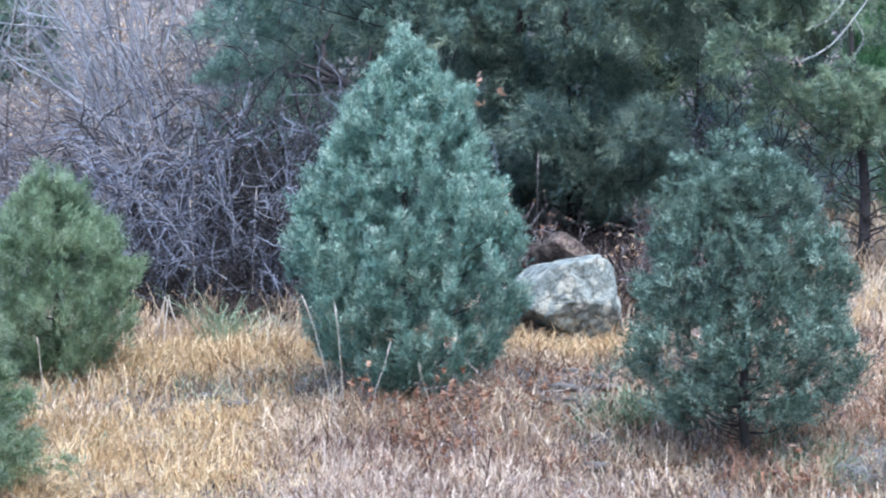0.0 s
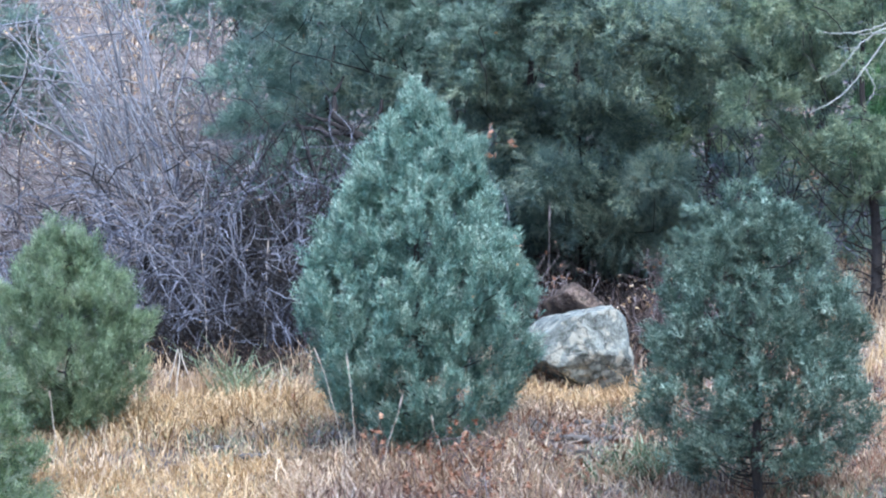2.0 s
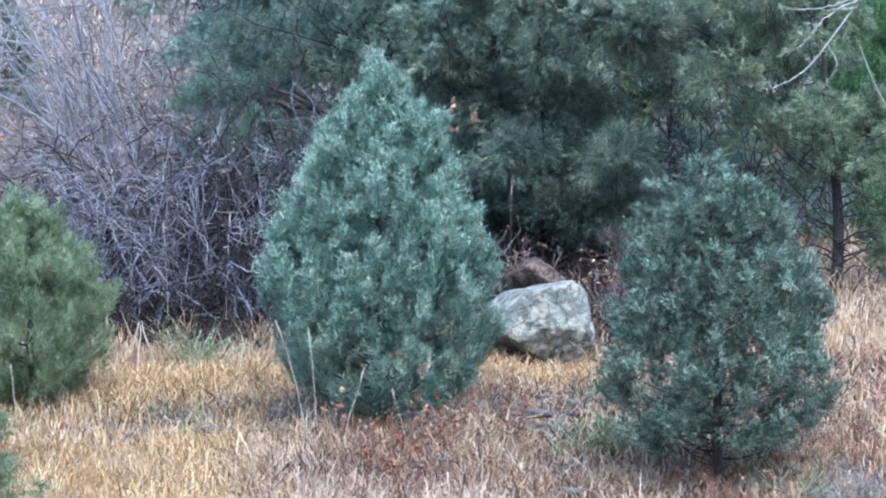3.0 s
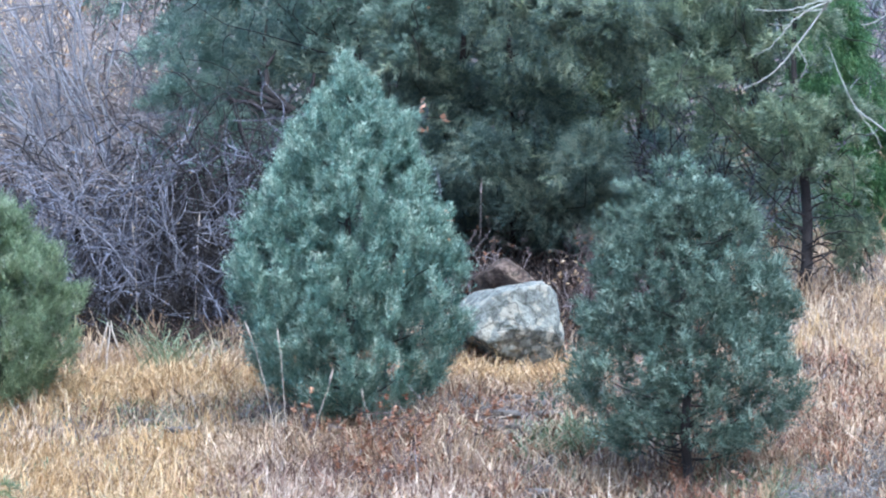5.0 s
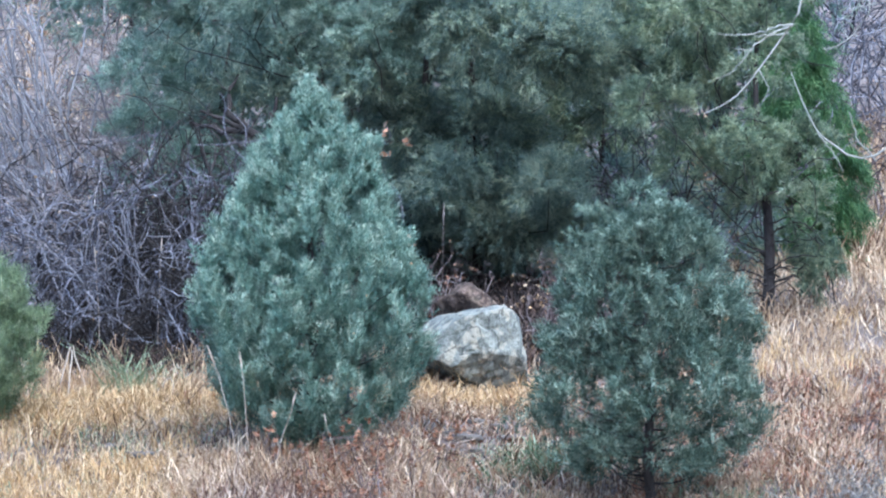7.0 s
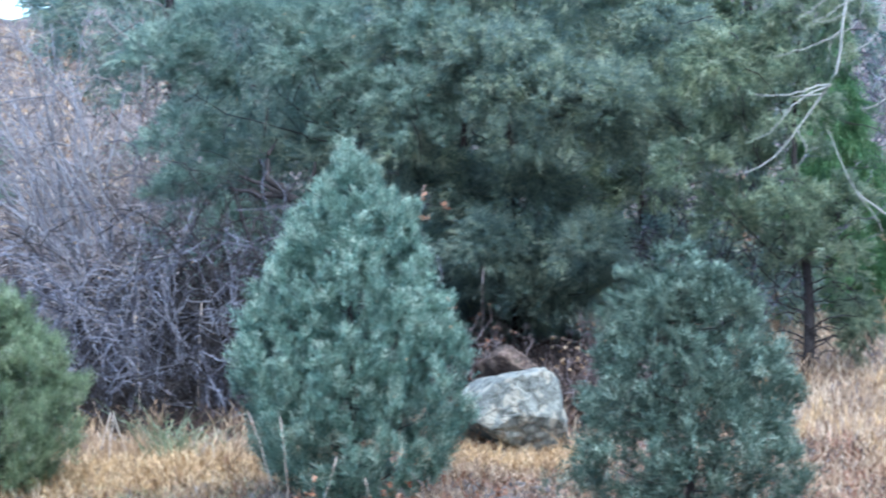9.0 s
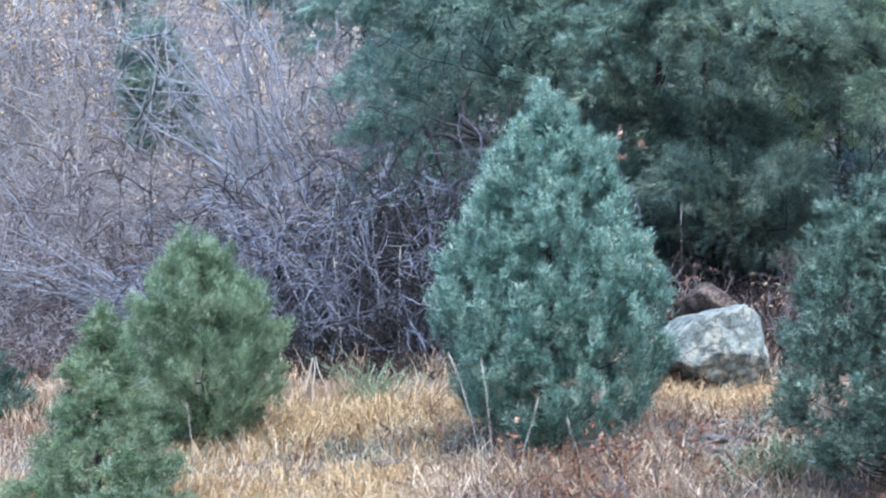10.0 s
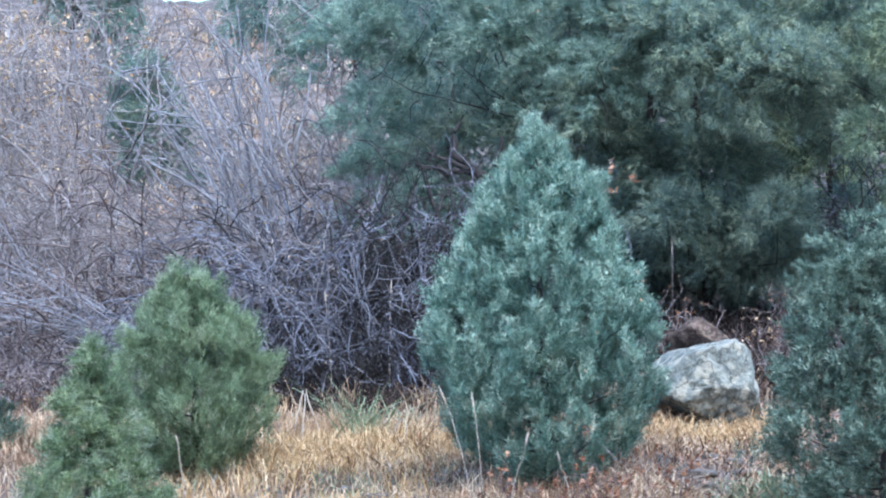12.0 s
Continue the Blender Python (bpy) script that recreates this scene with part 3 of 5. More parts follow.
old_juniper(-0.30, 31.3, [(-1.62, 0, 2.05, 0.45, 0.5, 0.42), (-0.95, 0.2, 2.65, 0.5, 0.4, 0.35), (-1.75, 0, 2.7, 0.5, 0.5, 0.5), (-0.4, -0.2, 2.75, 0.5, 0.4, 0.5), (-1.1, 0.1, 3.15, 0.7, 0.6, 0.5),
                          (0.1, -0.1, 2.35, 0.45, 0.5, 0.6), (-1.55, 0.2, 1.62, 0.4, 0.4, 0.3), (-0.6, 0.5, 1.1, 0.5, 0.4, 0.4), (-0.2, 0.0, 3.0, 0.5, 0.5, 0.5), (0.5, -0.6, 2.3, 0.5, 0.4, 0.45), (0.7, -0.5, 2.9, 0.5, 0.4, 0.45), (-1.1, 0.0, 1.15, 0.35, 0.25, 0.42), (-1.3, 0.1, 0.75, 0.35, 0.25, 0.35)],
            430, 24, 0.098, HAZE_LIT_JUNIPER, "blue-green juniper, brightened as by haze, with a crooked bare limb over the thicket", 37, bough=0.30, width=0.0068, trunk=0.08, tall=2.3, tilt=0.05, droop=0.2, rise=0.05, young=PALE_BLUE_JUNIPER, fresh=0.14,
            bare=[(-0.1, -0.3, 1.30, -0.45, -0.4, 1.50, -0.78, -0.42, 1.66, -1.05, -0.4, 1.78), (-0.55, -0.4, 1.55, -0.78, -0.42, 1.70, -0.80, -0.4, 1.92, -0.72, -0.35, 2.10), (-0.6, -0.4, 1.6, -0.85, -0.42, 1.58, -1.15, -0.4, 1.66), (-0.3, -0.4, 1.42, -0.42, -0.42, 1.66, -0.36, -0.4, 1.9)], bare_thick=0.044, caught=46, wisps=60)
old_juniper(3.75, 30.1, [(-1.05, -0.2, 1.92, 0.36, 0.3, 0.28), (-0.15, -0.3, 1.55, 0.38, 0.35, 0.34), (-0.8, 0, 2.75, 0.5, 0.4, 0.45), (-0.15, 0, 2.45, 0.45, 0.4, 0.5), (0.38, -0.1, 0.95, 0.24, 0.25, 0.4), (0.46, 0.1, 0.52, 0.22, 0.2, 0.3), (0.35, 0, 1.6, 0.3, 0.3, 0.35), (-0.1, 0.25, 1.15, 0.26, 0.2, 0.3), (0.02, -0.22, 1.24, 0.26, 0.16, 0.24), (-0.62, 0.35, 1.45, 0.36, 0.3, 0.42), (-0.62, 0.35, 2.15, 0.4, 0.3, 0.42), (0.1, 0, 3.2, 0.5, 0.4, 0.4)],
            285, 28, 0.088, OLIVE_JUNIPER, "thin olive-green juniper with a straight dark trunk and dead lower twigs", 41, bough=0.28, width=0.0066, trunk=0.06, tall=3.1, tilt=-0.08, young=LIT_TIP_JUNIPER, fresh=0.2, wisps=110,
            bare=[(0.0, 0, 0.5, 0.25, -0.2, 0.62, 0.5, -0.3, 0.6), (0.0, 0, 0.42, -0.2, -0.1, 0.5, -0.42, -0.2, 0.45), (0.0, 0, 0.3, 0.2, -0.15, 0.42, 0.36, -0.2, 0.55), (0.0, 0, 0.65, -0.25, 0.1, 0.75, -0.5, 0.1, 0.7), (0.0, 0, 0.2, 0.15, -0.2, 0.3, 0.3, -0.25, 0.28), (0.0, 0, 0.55, -0.15, -0.2, 0.6, -0.3, -0.25, 0.52), (0.0, 0, 0.8, 0.2, -0.1, 0.9, 0.45, -0.1, 0.85)] + [(0, 0, h, 0.16 * w, -0.1, h + 0.07, 0.34 * w, -0.16, h + 0.02) for h, w in [(0.25, -1), (0.36, -0.8), (0.47, 1.1), (0.61, -1.1), (0.7, 0.9), (0.76, -0.9), (0.9, 1), (0.95, -1)]], bare_thick=0.010)
juniper(4.45, 33.2, 3.2, [(0.0, 0.52), (0.1, 0.60), (0.25, 0.62), (0.4, 0.54), (0.55, 0.42), (0.75, 0.22), (0.9, 0.10), (1.0, 0.03)],
        400, 18, 0.16, BRIGHT_JUNIPER, "bright green weeping juniper behind a thin olive tree", 43, bough=0.42, width=0.0062, lift=0.3, droop=0.5, curl=-0.3, splay=0.25, rise=-0.9, spread=0.2, ragged=0.1, lumps=0.08, trunk=0.05, limbs=24, first=0.01)
# filler junipers added behind, placed for the camera's view to back gaps and the dark hollow
SHADE_LOBES = [(-1.2, 0, 0.5, 0.7, 0.45, 0.55), (-0.4, 0, 0.6, 0.7, 0.45, 0.6), (0.4, 0, 0.6, 0.7, 0.45, 0.6), (1.2, 0, 0.5, 0.7, 0.45, 0.55)]
TALL_LOBES = [(-0.9, 0, 1.4, 0.8, 0.5, 0.9), (0.3, 0, 1.6, 0.8, 0.5, 0.9), (1.3, 0, 1.5, 0.8, 0.5, 0.9), (0.2, 0, 2.4, 0.9, 0.5, 0.8), (-0.7, 0, 2.3, 0.7, 0.5, 0.7), (1.1, 0, 2.3, 0.7, 0.5, 0.7), (0.1, 0, 0.7, 1.2, 0.5, 0.7), (0.2, 0, 3.15, 1.0, 0.5, 0.65), (1.15, 0, 3.05, 0.7, 0.5, 0.6), (-0.75, 0, 3.0, 0.7, 0.5, 0.6)]
for k, (fx, fy, lobes, many) in enumerate([(0.6, 31.9, SHADE_LOBES, 120), (2.3, 32.1, SHADE_LOBES, 120), (-1.4, 32.2, SHADE_LOBES[1:], 100), (-0.2, 34.2, TALL_LOBES, 300), (2.6, 34.5, TALL_LOBES, 320), (1.2, 35.6, TALL_LOBES, 260), (0.8, 33.2, TALL_LOBES, 180)]):
    old_juniper(fx, fy, lobes, many, 11, 0.2, OLIVE_JUNIPER if fx > 2.5 else DARK_JUNIPER, "low spreading dark juniper in deep shade" if len(lobes) < 6 else "dense dark juniper close behind the others", 80 + k, bough=0.45, width=0.015, trunk=0.08, tall=1.2 if len(lobes) < 6 else 2.6, droop=0.4, rise=-0.3)
# one more filler, behind the gaps of the tree with the crooked limb
old_juniper(-1.2, 33.0, [(-0.5, 0, 1.3, 0.6, 0.4, 0.7), (0.4, 0, 1.4, 0.6, 0.4, 0.7), (0.0, 0, 2.1, 0.8, 0.4, 0.6), (0.9, 0, 2.0, 0.5, 0.4, 0.6), (0.0, 0, 0.7, 0.8, 0.4, 0.5)],
            140, 11, 0.22, DARK_JUNIPER, "dense dark juniper close behind the others", 91, width=0.011, trunk=0.07, tall=2.2)
for k, (fx, fy, s) in enumerate([(-0.6, 38, 1.0), (1.8, 37, 1.1), (4.2, 38.5, 1.05), (-2.6, 41, 1.0)]):
    old_juniper(fx, fy, [(0, 0, 3.2 * s, 1.0, 0.8, 0.9), (-0.9, 0, 2.5 * s, 0.8, 0.8, 0.8), (0.9, 0, 2.5 * s, 0.8, 0.8, 0.8), (0, -0.3, 1.7 * s, 1.1, 0.8, 0.8), (0.1, 0, 0.9 * s, 1.1, 0.8, 0.7)],
                110, 10, 0.3, DARK_JUNIPER, "dark juniper standing higher on the hillside", 50 + k, bough=0.5, width=0.018, trunk=0.14, tall=3.6 * s)
old_juniper(-5.25, 41.5, [(0, 0, 0.75, 0.50, 0.35, 0.45), (0.1, 0, 0.25, 0.45, 0.35, 0.4), (-0.05, 0, 1.25, 0.36, 0.25, 0.4)],
            170, 20, 0.17, DARK_JUNIPER, "small dark juniper half hidden by bare twigs", 61, bough=0.32, width=0.011, trunk=0.05, tall=1.2)
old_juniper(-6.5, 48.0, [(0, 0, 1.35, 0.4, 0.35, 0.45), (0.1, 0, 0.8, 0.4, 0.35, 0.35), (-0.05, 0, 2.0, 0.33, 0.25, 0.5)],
            90, 15, 0.19, HAZE_LIT_JUNIPER, "slim dark juniper behind bare twigs", 62, bough=0.34, width=0.012, trunk=0.05, tall=2.0)
old_juniper(-7.75, 40.0, [(0, 0, 0.9, 0.5, 0.4, 0.5), (0.05, 0, 0.35, 0.45, 0.4, 0.4), (-0.1, 0, 1.5, 0.4, 0.35, 0.5)],
            90, 16, 0.16, OLIVE_JUNIPER, "olive-green juniper at the far edge of the thicket", 64, bough=0.32, width=0.011, trunk=0.05, tall=1.6)
for k, (fx, fy, s) in enumerate([(-9.2, 62, 1.0), (-5.6, 60, 1.3), (-3.6, 56, 1.2)]):
    old_juniper(fx, fy, [(0, 0, 2.6 * s, 0.7, 0.7, 1.0), (0, 0, 1.4 * s, 0.9, 0.8, 0.9), (0.1, 0, 0.6 * s, 1.0, 0.8, 0.6)],
                90, 10, 0.34, DARK_JUNIPER, "far dark juniper on the rise of the hill", 66 + k, bough=0.55, width=0.018, trunk=0.12, tall=3.2 * s)


# ---- bare shrubs ----
def bare_shrub(x, y, tall, wide, stems, twigs, material, label, seed, lean=(0.0, 0.0), thick=0.011, fall=0.10, bend=0.16, leaves=0, leaf_material=None, name="bare_shrub", fine=0.0058, split=False, leaf=0.03):
    """Leafless stems from one foot, with arching twigs along them and a few leaves left."""
    rng = np.random.default_rng(seed)
    z = float(height(x, y)) - 0.04
    thing = anchor(name, x, y, z, label, "shrub", "bare thicket" if name == "bare_shrub" else "")
    turn = rng.uniform(0, 6.28, stems)
    foot = np.stack([np.cos(turn), np.sin(turn), np.zeros(stems)], 1) * (wide * 0.3 * rng.uniform(0, 1, stems) ** 0.6)[:, None]
    way = np.stack([np.cos(turn) * wide * 0.45 + lean[0], np.sin(turn) * wide * 0.35 + lean[1], np.full(stems, tall)], 1) + rng.normal(0, 0.12 * tall, (stems, 3))
    long = tall * rng.uniform(0.75, 1.2, stems)
    paths = wander(foot, way, long, 14, bend, fall, rng)
    stalks = []
    for k in range(stems):
        paths[k, :, 2] = np.maximum(paths[k, :, 2], 0.03)
        stalks.append(tube_part("stem", paths[k], np.linspace(thick * rng.uniform(0.7, 1.2), thick * 0.4, 14), 5, material, thing))
    pick, at = rng.integers(0, stems, twigs), rng.integers(2, 14, twigs)
    bearer = pick
    start = paths[pick, at]
    d = unit(paths[pick, np.minimum(at + 1, 13)] - paths[pick, at - 1] + rng.normal(0, 0.85, (twigs, 3)) + np.array([lean[0], lean[1], 0]) * 0.3)
    tw = wander(start, d, tall * rng.uniform(0.18, 0.55, twigs), 7, bend * 1.5, fall * 1.6, rng)
    radii = np.linspace(1, 0.4, 7)[None] * (fine * rng.uniform(0.7, 1.4, twigs))[:, None]
    small = int(twigs * 1.4)
    pick, at = rng.integers(0, twigs, small), rng.integers(2, 7, small)
    d = unit(tw[pick, np.minimum(at, 6)] - tw[pick, at - 1] + rng.normal(0, 0.03 * tall, (small, 3)))
    tw2 = wander(tw[pick, at], d, tall * rng.uniform(0.06, 0.2, small), 4, bend * 1.8, fall, rng)
    radii2 = np.linspace(1, 0.5, 4)[None] * np.full((small, 1), fine * 0.75)
    for group in (range(twigs) if split else [None]):
        own = slice(None) if group is None else slice(group, group + 1)
        sub = slice(None) if group is None else np.flatnonzero(pick == group)
        v, f = tubes(tw[own], radii[own], 3)
        v2, f2 = tubes(tw2[sub], radii2[sub], 3)
        ob = link_mesh("twig" if split else "brushwood", np.concatenate([v, v2]), np.concatenate([f, f2 + len(v)]), material, stalks[bearer[group]] if split else thing)
        if not split:
            ob["kind"] = "stuff"
    if leaves:
        leaf_part("dry_leaves", tw2[rng.integers(0, small, leaves), 3], leaf, leaf_material, thing, rng)
    return thing


shrub_rng = np.random.default_rng(5)
# the dark tangle between the junipers
for k in range(15):
    sx, sy = -3.3 + 0.21 * k + shrub_rng.normal(0, 0.1), 29.1 + shrub_rng.uniform(0, 1.9)
    # a few shrubs take near-black bark colour in place of the juniper's shade
    bare_shrub(sx, sy, shrub_rng.uniform(1.3, 2.0), 1.3, 10, 100 if k < 8 else 70, BARK if k in (8, 10, 11, 13) else GREY_TWIG, "tangled leafless blue-grey shrub with arching twigs" if k not in (8, 10, 11, 13) else "tangled leafless shrub, blackened for the shade under a juniper", 100 + k, lean=(-0.4, -0.2) if k < 8 else (-0.1, -0.15), fall=0.2 if k < 8 else 0.08, bend=0.22 if k < 8 else 0.15, thick=0.015, fine=0.0062, leaves=5, leaf_material=TAN_LEAF, split=True)
# silvery winding stems that stand out before the dark of it
for k, sx in enumerate([-2.5, -2.1, -1.75, -1.4]):
    bare_shrub(sx, 28.75 + 0.12 * (k % 3), 1.55 + 0.15 * (k % 2), 0.5, 6, 22, LILAC_TWIG, "silvery bare shrub with winding upright stems", 400 + k, lean=(-0.12, 0.0), fall=0.05, bend=0.2, thick=0.009, fine=0.0062, leaves=6, leaf_material=TAN_LEAF, split=True)
# shrubs added in bark colour as a dark backing, for the thicket's inner shade
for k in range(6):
    bare_shrub(-2.3 + 0.27 * k, 29.7 + shrub_rng.uniform(0, 1.1), 1.7, 1.0, 12, 110, BARK, "bare shrub, blackened for the shade deep in the thicket", 260 + k, lean=(-0.2, -0.1), fall=0.16, bend=0.2, thick=0.014, fine=0.007)
# and low ones whose blackness stands for shade along its foot
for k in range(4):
    bare_shrub(-2.5 + 0.3 * k, 28.75, 0.75, 0.8, 10, 80, BARK, "low bare shrub, blackened for the shade at the thicket's foot", 280 + k, lean=(-0.1, -0.1), fall=0.08, bend=0.16, thick=0.009, fine=0.006)
# the reddish lower thicket behind the young junipers
for k in range(11):
    sx, sy = -6.6 + 0.48 * k + shrub_rng.normal(0, 0.15), 30.2 + shrub_rng.uniform(0, 2.5)
    bare_shrub(sx, sy, shrub_rng.uniform(1.3, 1.9), 1.7, 9, 105, RED_TWIG if k % 3 else PALE_TWIG, "leafless red-brown shrub with bent twigs", 120 + k, lean=(-0.7, -0.2) if k % 3 else (-1.9, -0.3), fall=0.2 if k % 3 else 0.1, bend=0.16 if k % 3 else 0.09, thick=0.014, fine=0.0078, split=k % 2 == 0)
for k in range(9):
    sx, sy = -6.2 + 0.6 * k + shrub_rng.normal(0, 0.15), 28.5 + shrub_rng.uniform(0, 0.5)
    bare_shrub(sx, sy, shrub_rng.uniform(0.7, 1.1), 1.2, 9, 100, RED_TWIG if k < 5 else GREY_TWIG, "low tangle of bare brown twigs at the thicket's foot", 220 + k, lean=(-0.2, -0.2) if k < 5 else (0.05, -0.1), fall=0.15 if k < 5 else 0.03, bend=0.24 if k < 5 else 0.13, thick=0.010, fine=0.005)
for k, (sx, sy) in enumerate([(-5.6, 28.6), (-5.1, 29.2), (-4.6, 28.5), (-4.2, 29.1), (-5.9, 29.6)]):
    bare_shrub(sx, sy, 1.0, 1.3, 9, 110, RED_TWIG, "low tangle of bare brown twigs at the thicket's foot", 240 + k, lean=(-0.2, -0.1), fall=0.18, bend=0.24, thick=0.011, fine=0.0055)
# a bundle of long pale rods leaning over the lower thicket
for k in range(3):
    bare_shrub(-3.5 - 0.2 * k, 29.9 + 0.2 * k, 1.9, 0.5, 9, 26, SILVER_TWIG, "long pale rods leaning over in one bundle", 420 + k, lean=(-3.2, -0.3), fall=0.03, bend=0.05, thick=0.012, fine=0.007, split=True)
# a fan of tall silvery stems beside the juniper with the crooked limb
for k in range(4):
    bare_shrub(-2.45 - 0.2 * k, 32.6 + 0.4 * k, 2.7, 0.45, 9, 20, SILVER_TWIG, "tall silvery bare shrub spreading like a fan", 430 + k, lean=(-1.1, 0.0), fall=0.02, bend=0.08, thick=0.017, fine=0.0095, leaves=10, leaf_material=TAN_LEAF, split=True)
# shrubs that keep their dry leaves, high on the slope
for k, (sx, sy, tall) in enumerate([(-7.35, 44.0, 2.2), (-6.75, 43.2, 2.0), (-7.9, 45.2, 2.3), (-6.2, 44.4, 1.9)]):
    bare_shrub(sx, sy, tall, 1.4, 8, 70, PALE_TWIG, "bare shrub still hung with tan dry leaves", 440 + k, fall=0.04, thick=0.014, fine=0.008, leaves=520, leaf_material=TAN_LEAF, leaf=0.06)
# the pale high thicket up the slope
for k in range(13):
    sx, sy = -6.6 + 0.42 * k + shrub_rng.normal(0, 0.2), 33.5 + shrub_rng.uniform(0, 5.0)
    if abs(sx / sy + 0.1265) < 0.014:
        sx -= 1.1
    bare_shrub(sx, sy, shrub_rng.uniform(1.8, 2.8), 1.6, 9, 90, PALE_TWIG, "pale leafless shrub with long upright twigs", 140 + k, lean=(-0.9, 0.0), fall=0.05, bend=0.10, split=k < 10, thick=0.016, fine=0.0075, leaves=220 if k < 5 else 40, leaf_material=TAN_LEAF, leaf=0.045)
for k in range(7):
    sx, sy = -10.5 + 0.75 * k + shrub_rng.normal(0, 0.2), 42 + shrub_rng.uniform(0, 10.0)
    bare_shrub(sx, sy, shrub_rng.uniform(1.8, 2.8), 1.9, 9, 85, PALE_TWIG, "pale leafless shrub far up the slope", 170 + k, fall=0.05, thick=0.018, fine=0.009, leaves=420 if k < 4 else 90, leaf_material=TAN_LEAF, leaf=0.055)
# dead grey-brown brush between the broad and the thin juniper
for k, (sx, sy) in enumerate([(2.6, 31.5), (2.95, 31.2), (3.25, 31.7)]):
    bare_shrub(sx, sy, 1.45, 0.9, 9, 90, BARK if k == 1 else GREY_TWIG, "tall dead brush between two junipers", 460 + k, fall=0.04, bend=0.14, thick=0.010, fine=0.006)
# behind the thin trees on the other side
for k, (sx, sy) in enumerate([(5.35, 34.6), (5.7, 35.8), (5.2, 36.6)]):
    bare_shrub(sx, sy, 1.5, 1.2, 9, 80, RED_TWIG, "brown leafless shrub beside a bright juniper", 450 + k, fall=0.05, thick=0.012, fine=0.007, leaves=25, leaf_material=TAN_LEAF)
for k in range(5):
    bare_shrub(4.2 + 0.7 * k, 38 + shrub_rng.uniform(0, 4), 2.6, 1.9, 9, 90, GREY_TWIG, "grey-brown leafless shrub behind the junipers", 190 + k, fall=0.06, thick=0.016, fine=0.008, leaves=20, leaf_material=TAN_LEAF)


# ---- boulders and stones ----
def boulder(name, x, y, z, size, cuts, material, label, seed, turn=0.0, detail=5, lumps=0.05, category="boulder", crease=0.5, chips=7):
    """A stone: a ball cut by rough planes (a way and a distance in metres), with lumps and cracks."""
    rng = np.random.default_rng(seed)
    bm = bmesh.new()
    bmesh.ops.create_icosphere(bm, subdivisions=detail, radius=1.0)
    planes = [(Vector(c[:3]).normalized(), c[3]) for c in cuts]
    for _ in range(chips):
        n = Vector(rng.normal(0, 1, 3)).normalized()
        planes.append((n, rng.uniform(0.74, 0.92) * Vector((n.x * size[0], n.y * size[1], n.z * size[2])).length))
    off = Vector(rng.uniform(-20, 20, 3))
    mean = sum(size) / 3
    for v in bm.verts:
        p = Vector((v.co.x * size[0], v.co.y * size[1], v.co.z * size[2]))
        for n, d in planes:
            over = p.dot(n) - d
            if over > 0:
                p -= n * over * 0.95
        q = p * (2.2 / mean) + off
        rise = lumps * noise.noise(q) + lumps * 0.5 * noise.noise(q * 3) + lumps * 0.25 * noise.noise(q * 8)
        fold = max(0.0, 0.10 - abs(noise.noise(q * 1.3 + Vector((7, 3, 1))))) + 0.6 * max(0.0, 0.08 - abs(noise.noise(q * 3.1)))
        v.co = p + p.normalized() * (rise - fold * crease) * mean
    data = bpy.data.meshes.new(name)
    bm.to_mesh(data)
    bm.free()
    data.polygons.foreach_set("use_smooth", np.ones(len(data.polygons), dtype=bool))
    data.materials.append(material)
    ob = new(name, data)
    ob.matrix_world = pose(x, y, z, 0, 0, turn)
    return tagged(ob, label, category)


boulder("boulder", 0.96, 27.45, 1.24, (0.72, 0.52, 0.46), [(-0.2, -0.05, 0.97, 0.235), (-0.6, -0.15, 0.78, 0.25), (0.62, 0.0, 0.78, 0.44), (0.97, -0.1, 0.2, 0.445), (-0.5, -0.12, -0.86, 0.275), (0.0, -0.3, -0.95, 0.405), (-0.38, -0.88, 0.28, 0.36), (0.42, -0.88, 0.2, 0.405), (-0.97, -0.2, 0.1, 0.62)],
        LICHEN_ROCK, "pale grey lichen-spotted boulder with angular faces", 2, lumps=0.045, detail=6, crease=0.32, chips=2)
boulder("boulder", 1.02, 28.3, 1.42, (0.38, 0.34, 0.34), [(0.62, -0.1, 0.78, 0.25), (-0.72, -0.55, -0.4, 0.05), (-0.2, -0.8, 0.55, 0.27), (-0.7, -0.2, 0.68, 0.27)],
        BROWN_ROCK, "rounded brown boulder with a dark hollow side", 6, turn=6, lumps=0.06)
stone_rng = np.random.default_rng(9)
for sx, sy, sw in [(0.88, 25.5, 0.26), (0.74, 24.1, 0.28), (-1.5, 24.95, 0.26), (-1.2, 24.9, 0.22), (-1.75, 25.3, 0.2), (-0.95, 24.55, 0.2), (1.05, 23.3, 0.22), (0.6, 26.5, 0.2), (1.22, 26.4, 0.16), (1.0, 26.2, 0.13), (1.25, 25.6, 0.2), (0.95, 26.55, 0.12), (0.7, 26.3, 0.1), (1.1, 24.9, 0.15), (0.82, 25.9, 0.14), (1.15, 26.0, 0.18), (0.95, 25.1, 0.12), (1.3, 26.7, 0.15), (0.75, 25.6, 0.13)]:
    boulder("stone", sx, sy, float(height(sx, sy)) + 0.01, (sw * 0.7, sw * 0.5, 0.05), [(0, 0, 1, 0.025), (0, -1, 0.2, 0.3 * sw)], SLATE, "flat grey slab stone lying in the dry grass", int(sx * 50 + 900),
            turn=float(stone_rng.uniform(0, 360)), detail=3, lumps=0.12, category="stone")


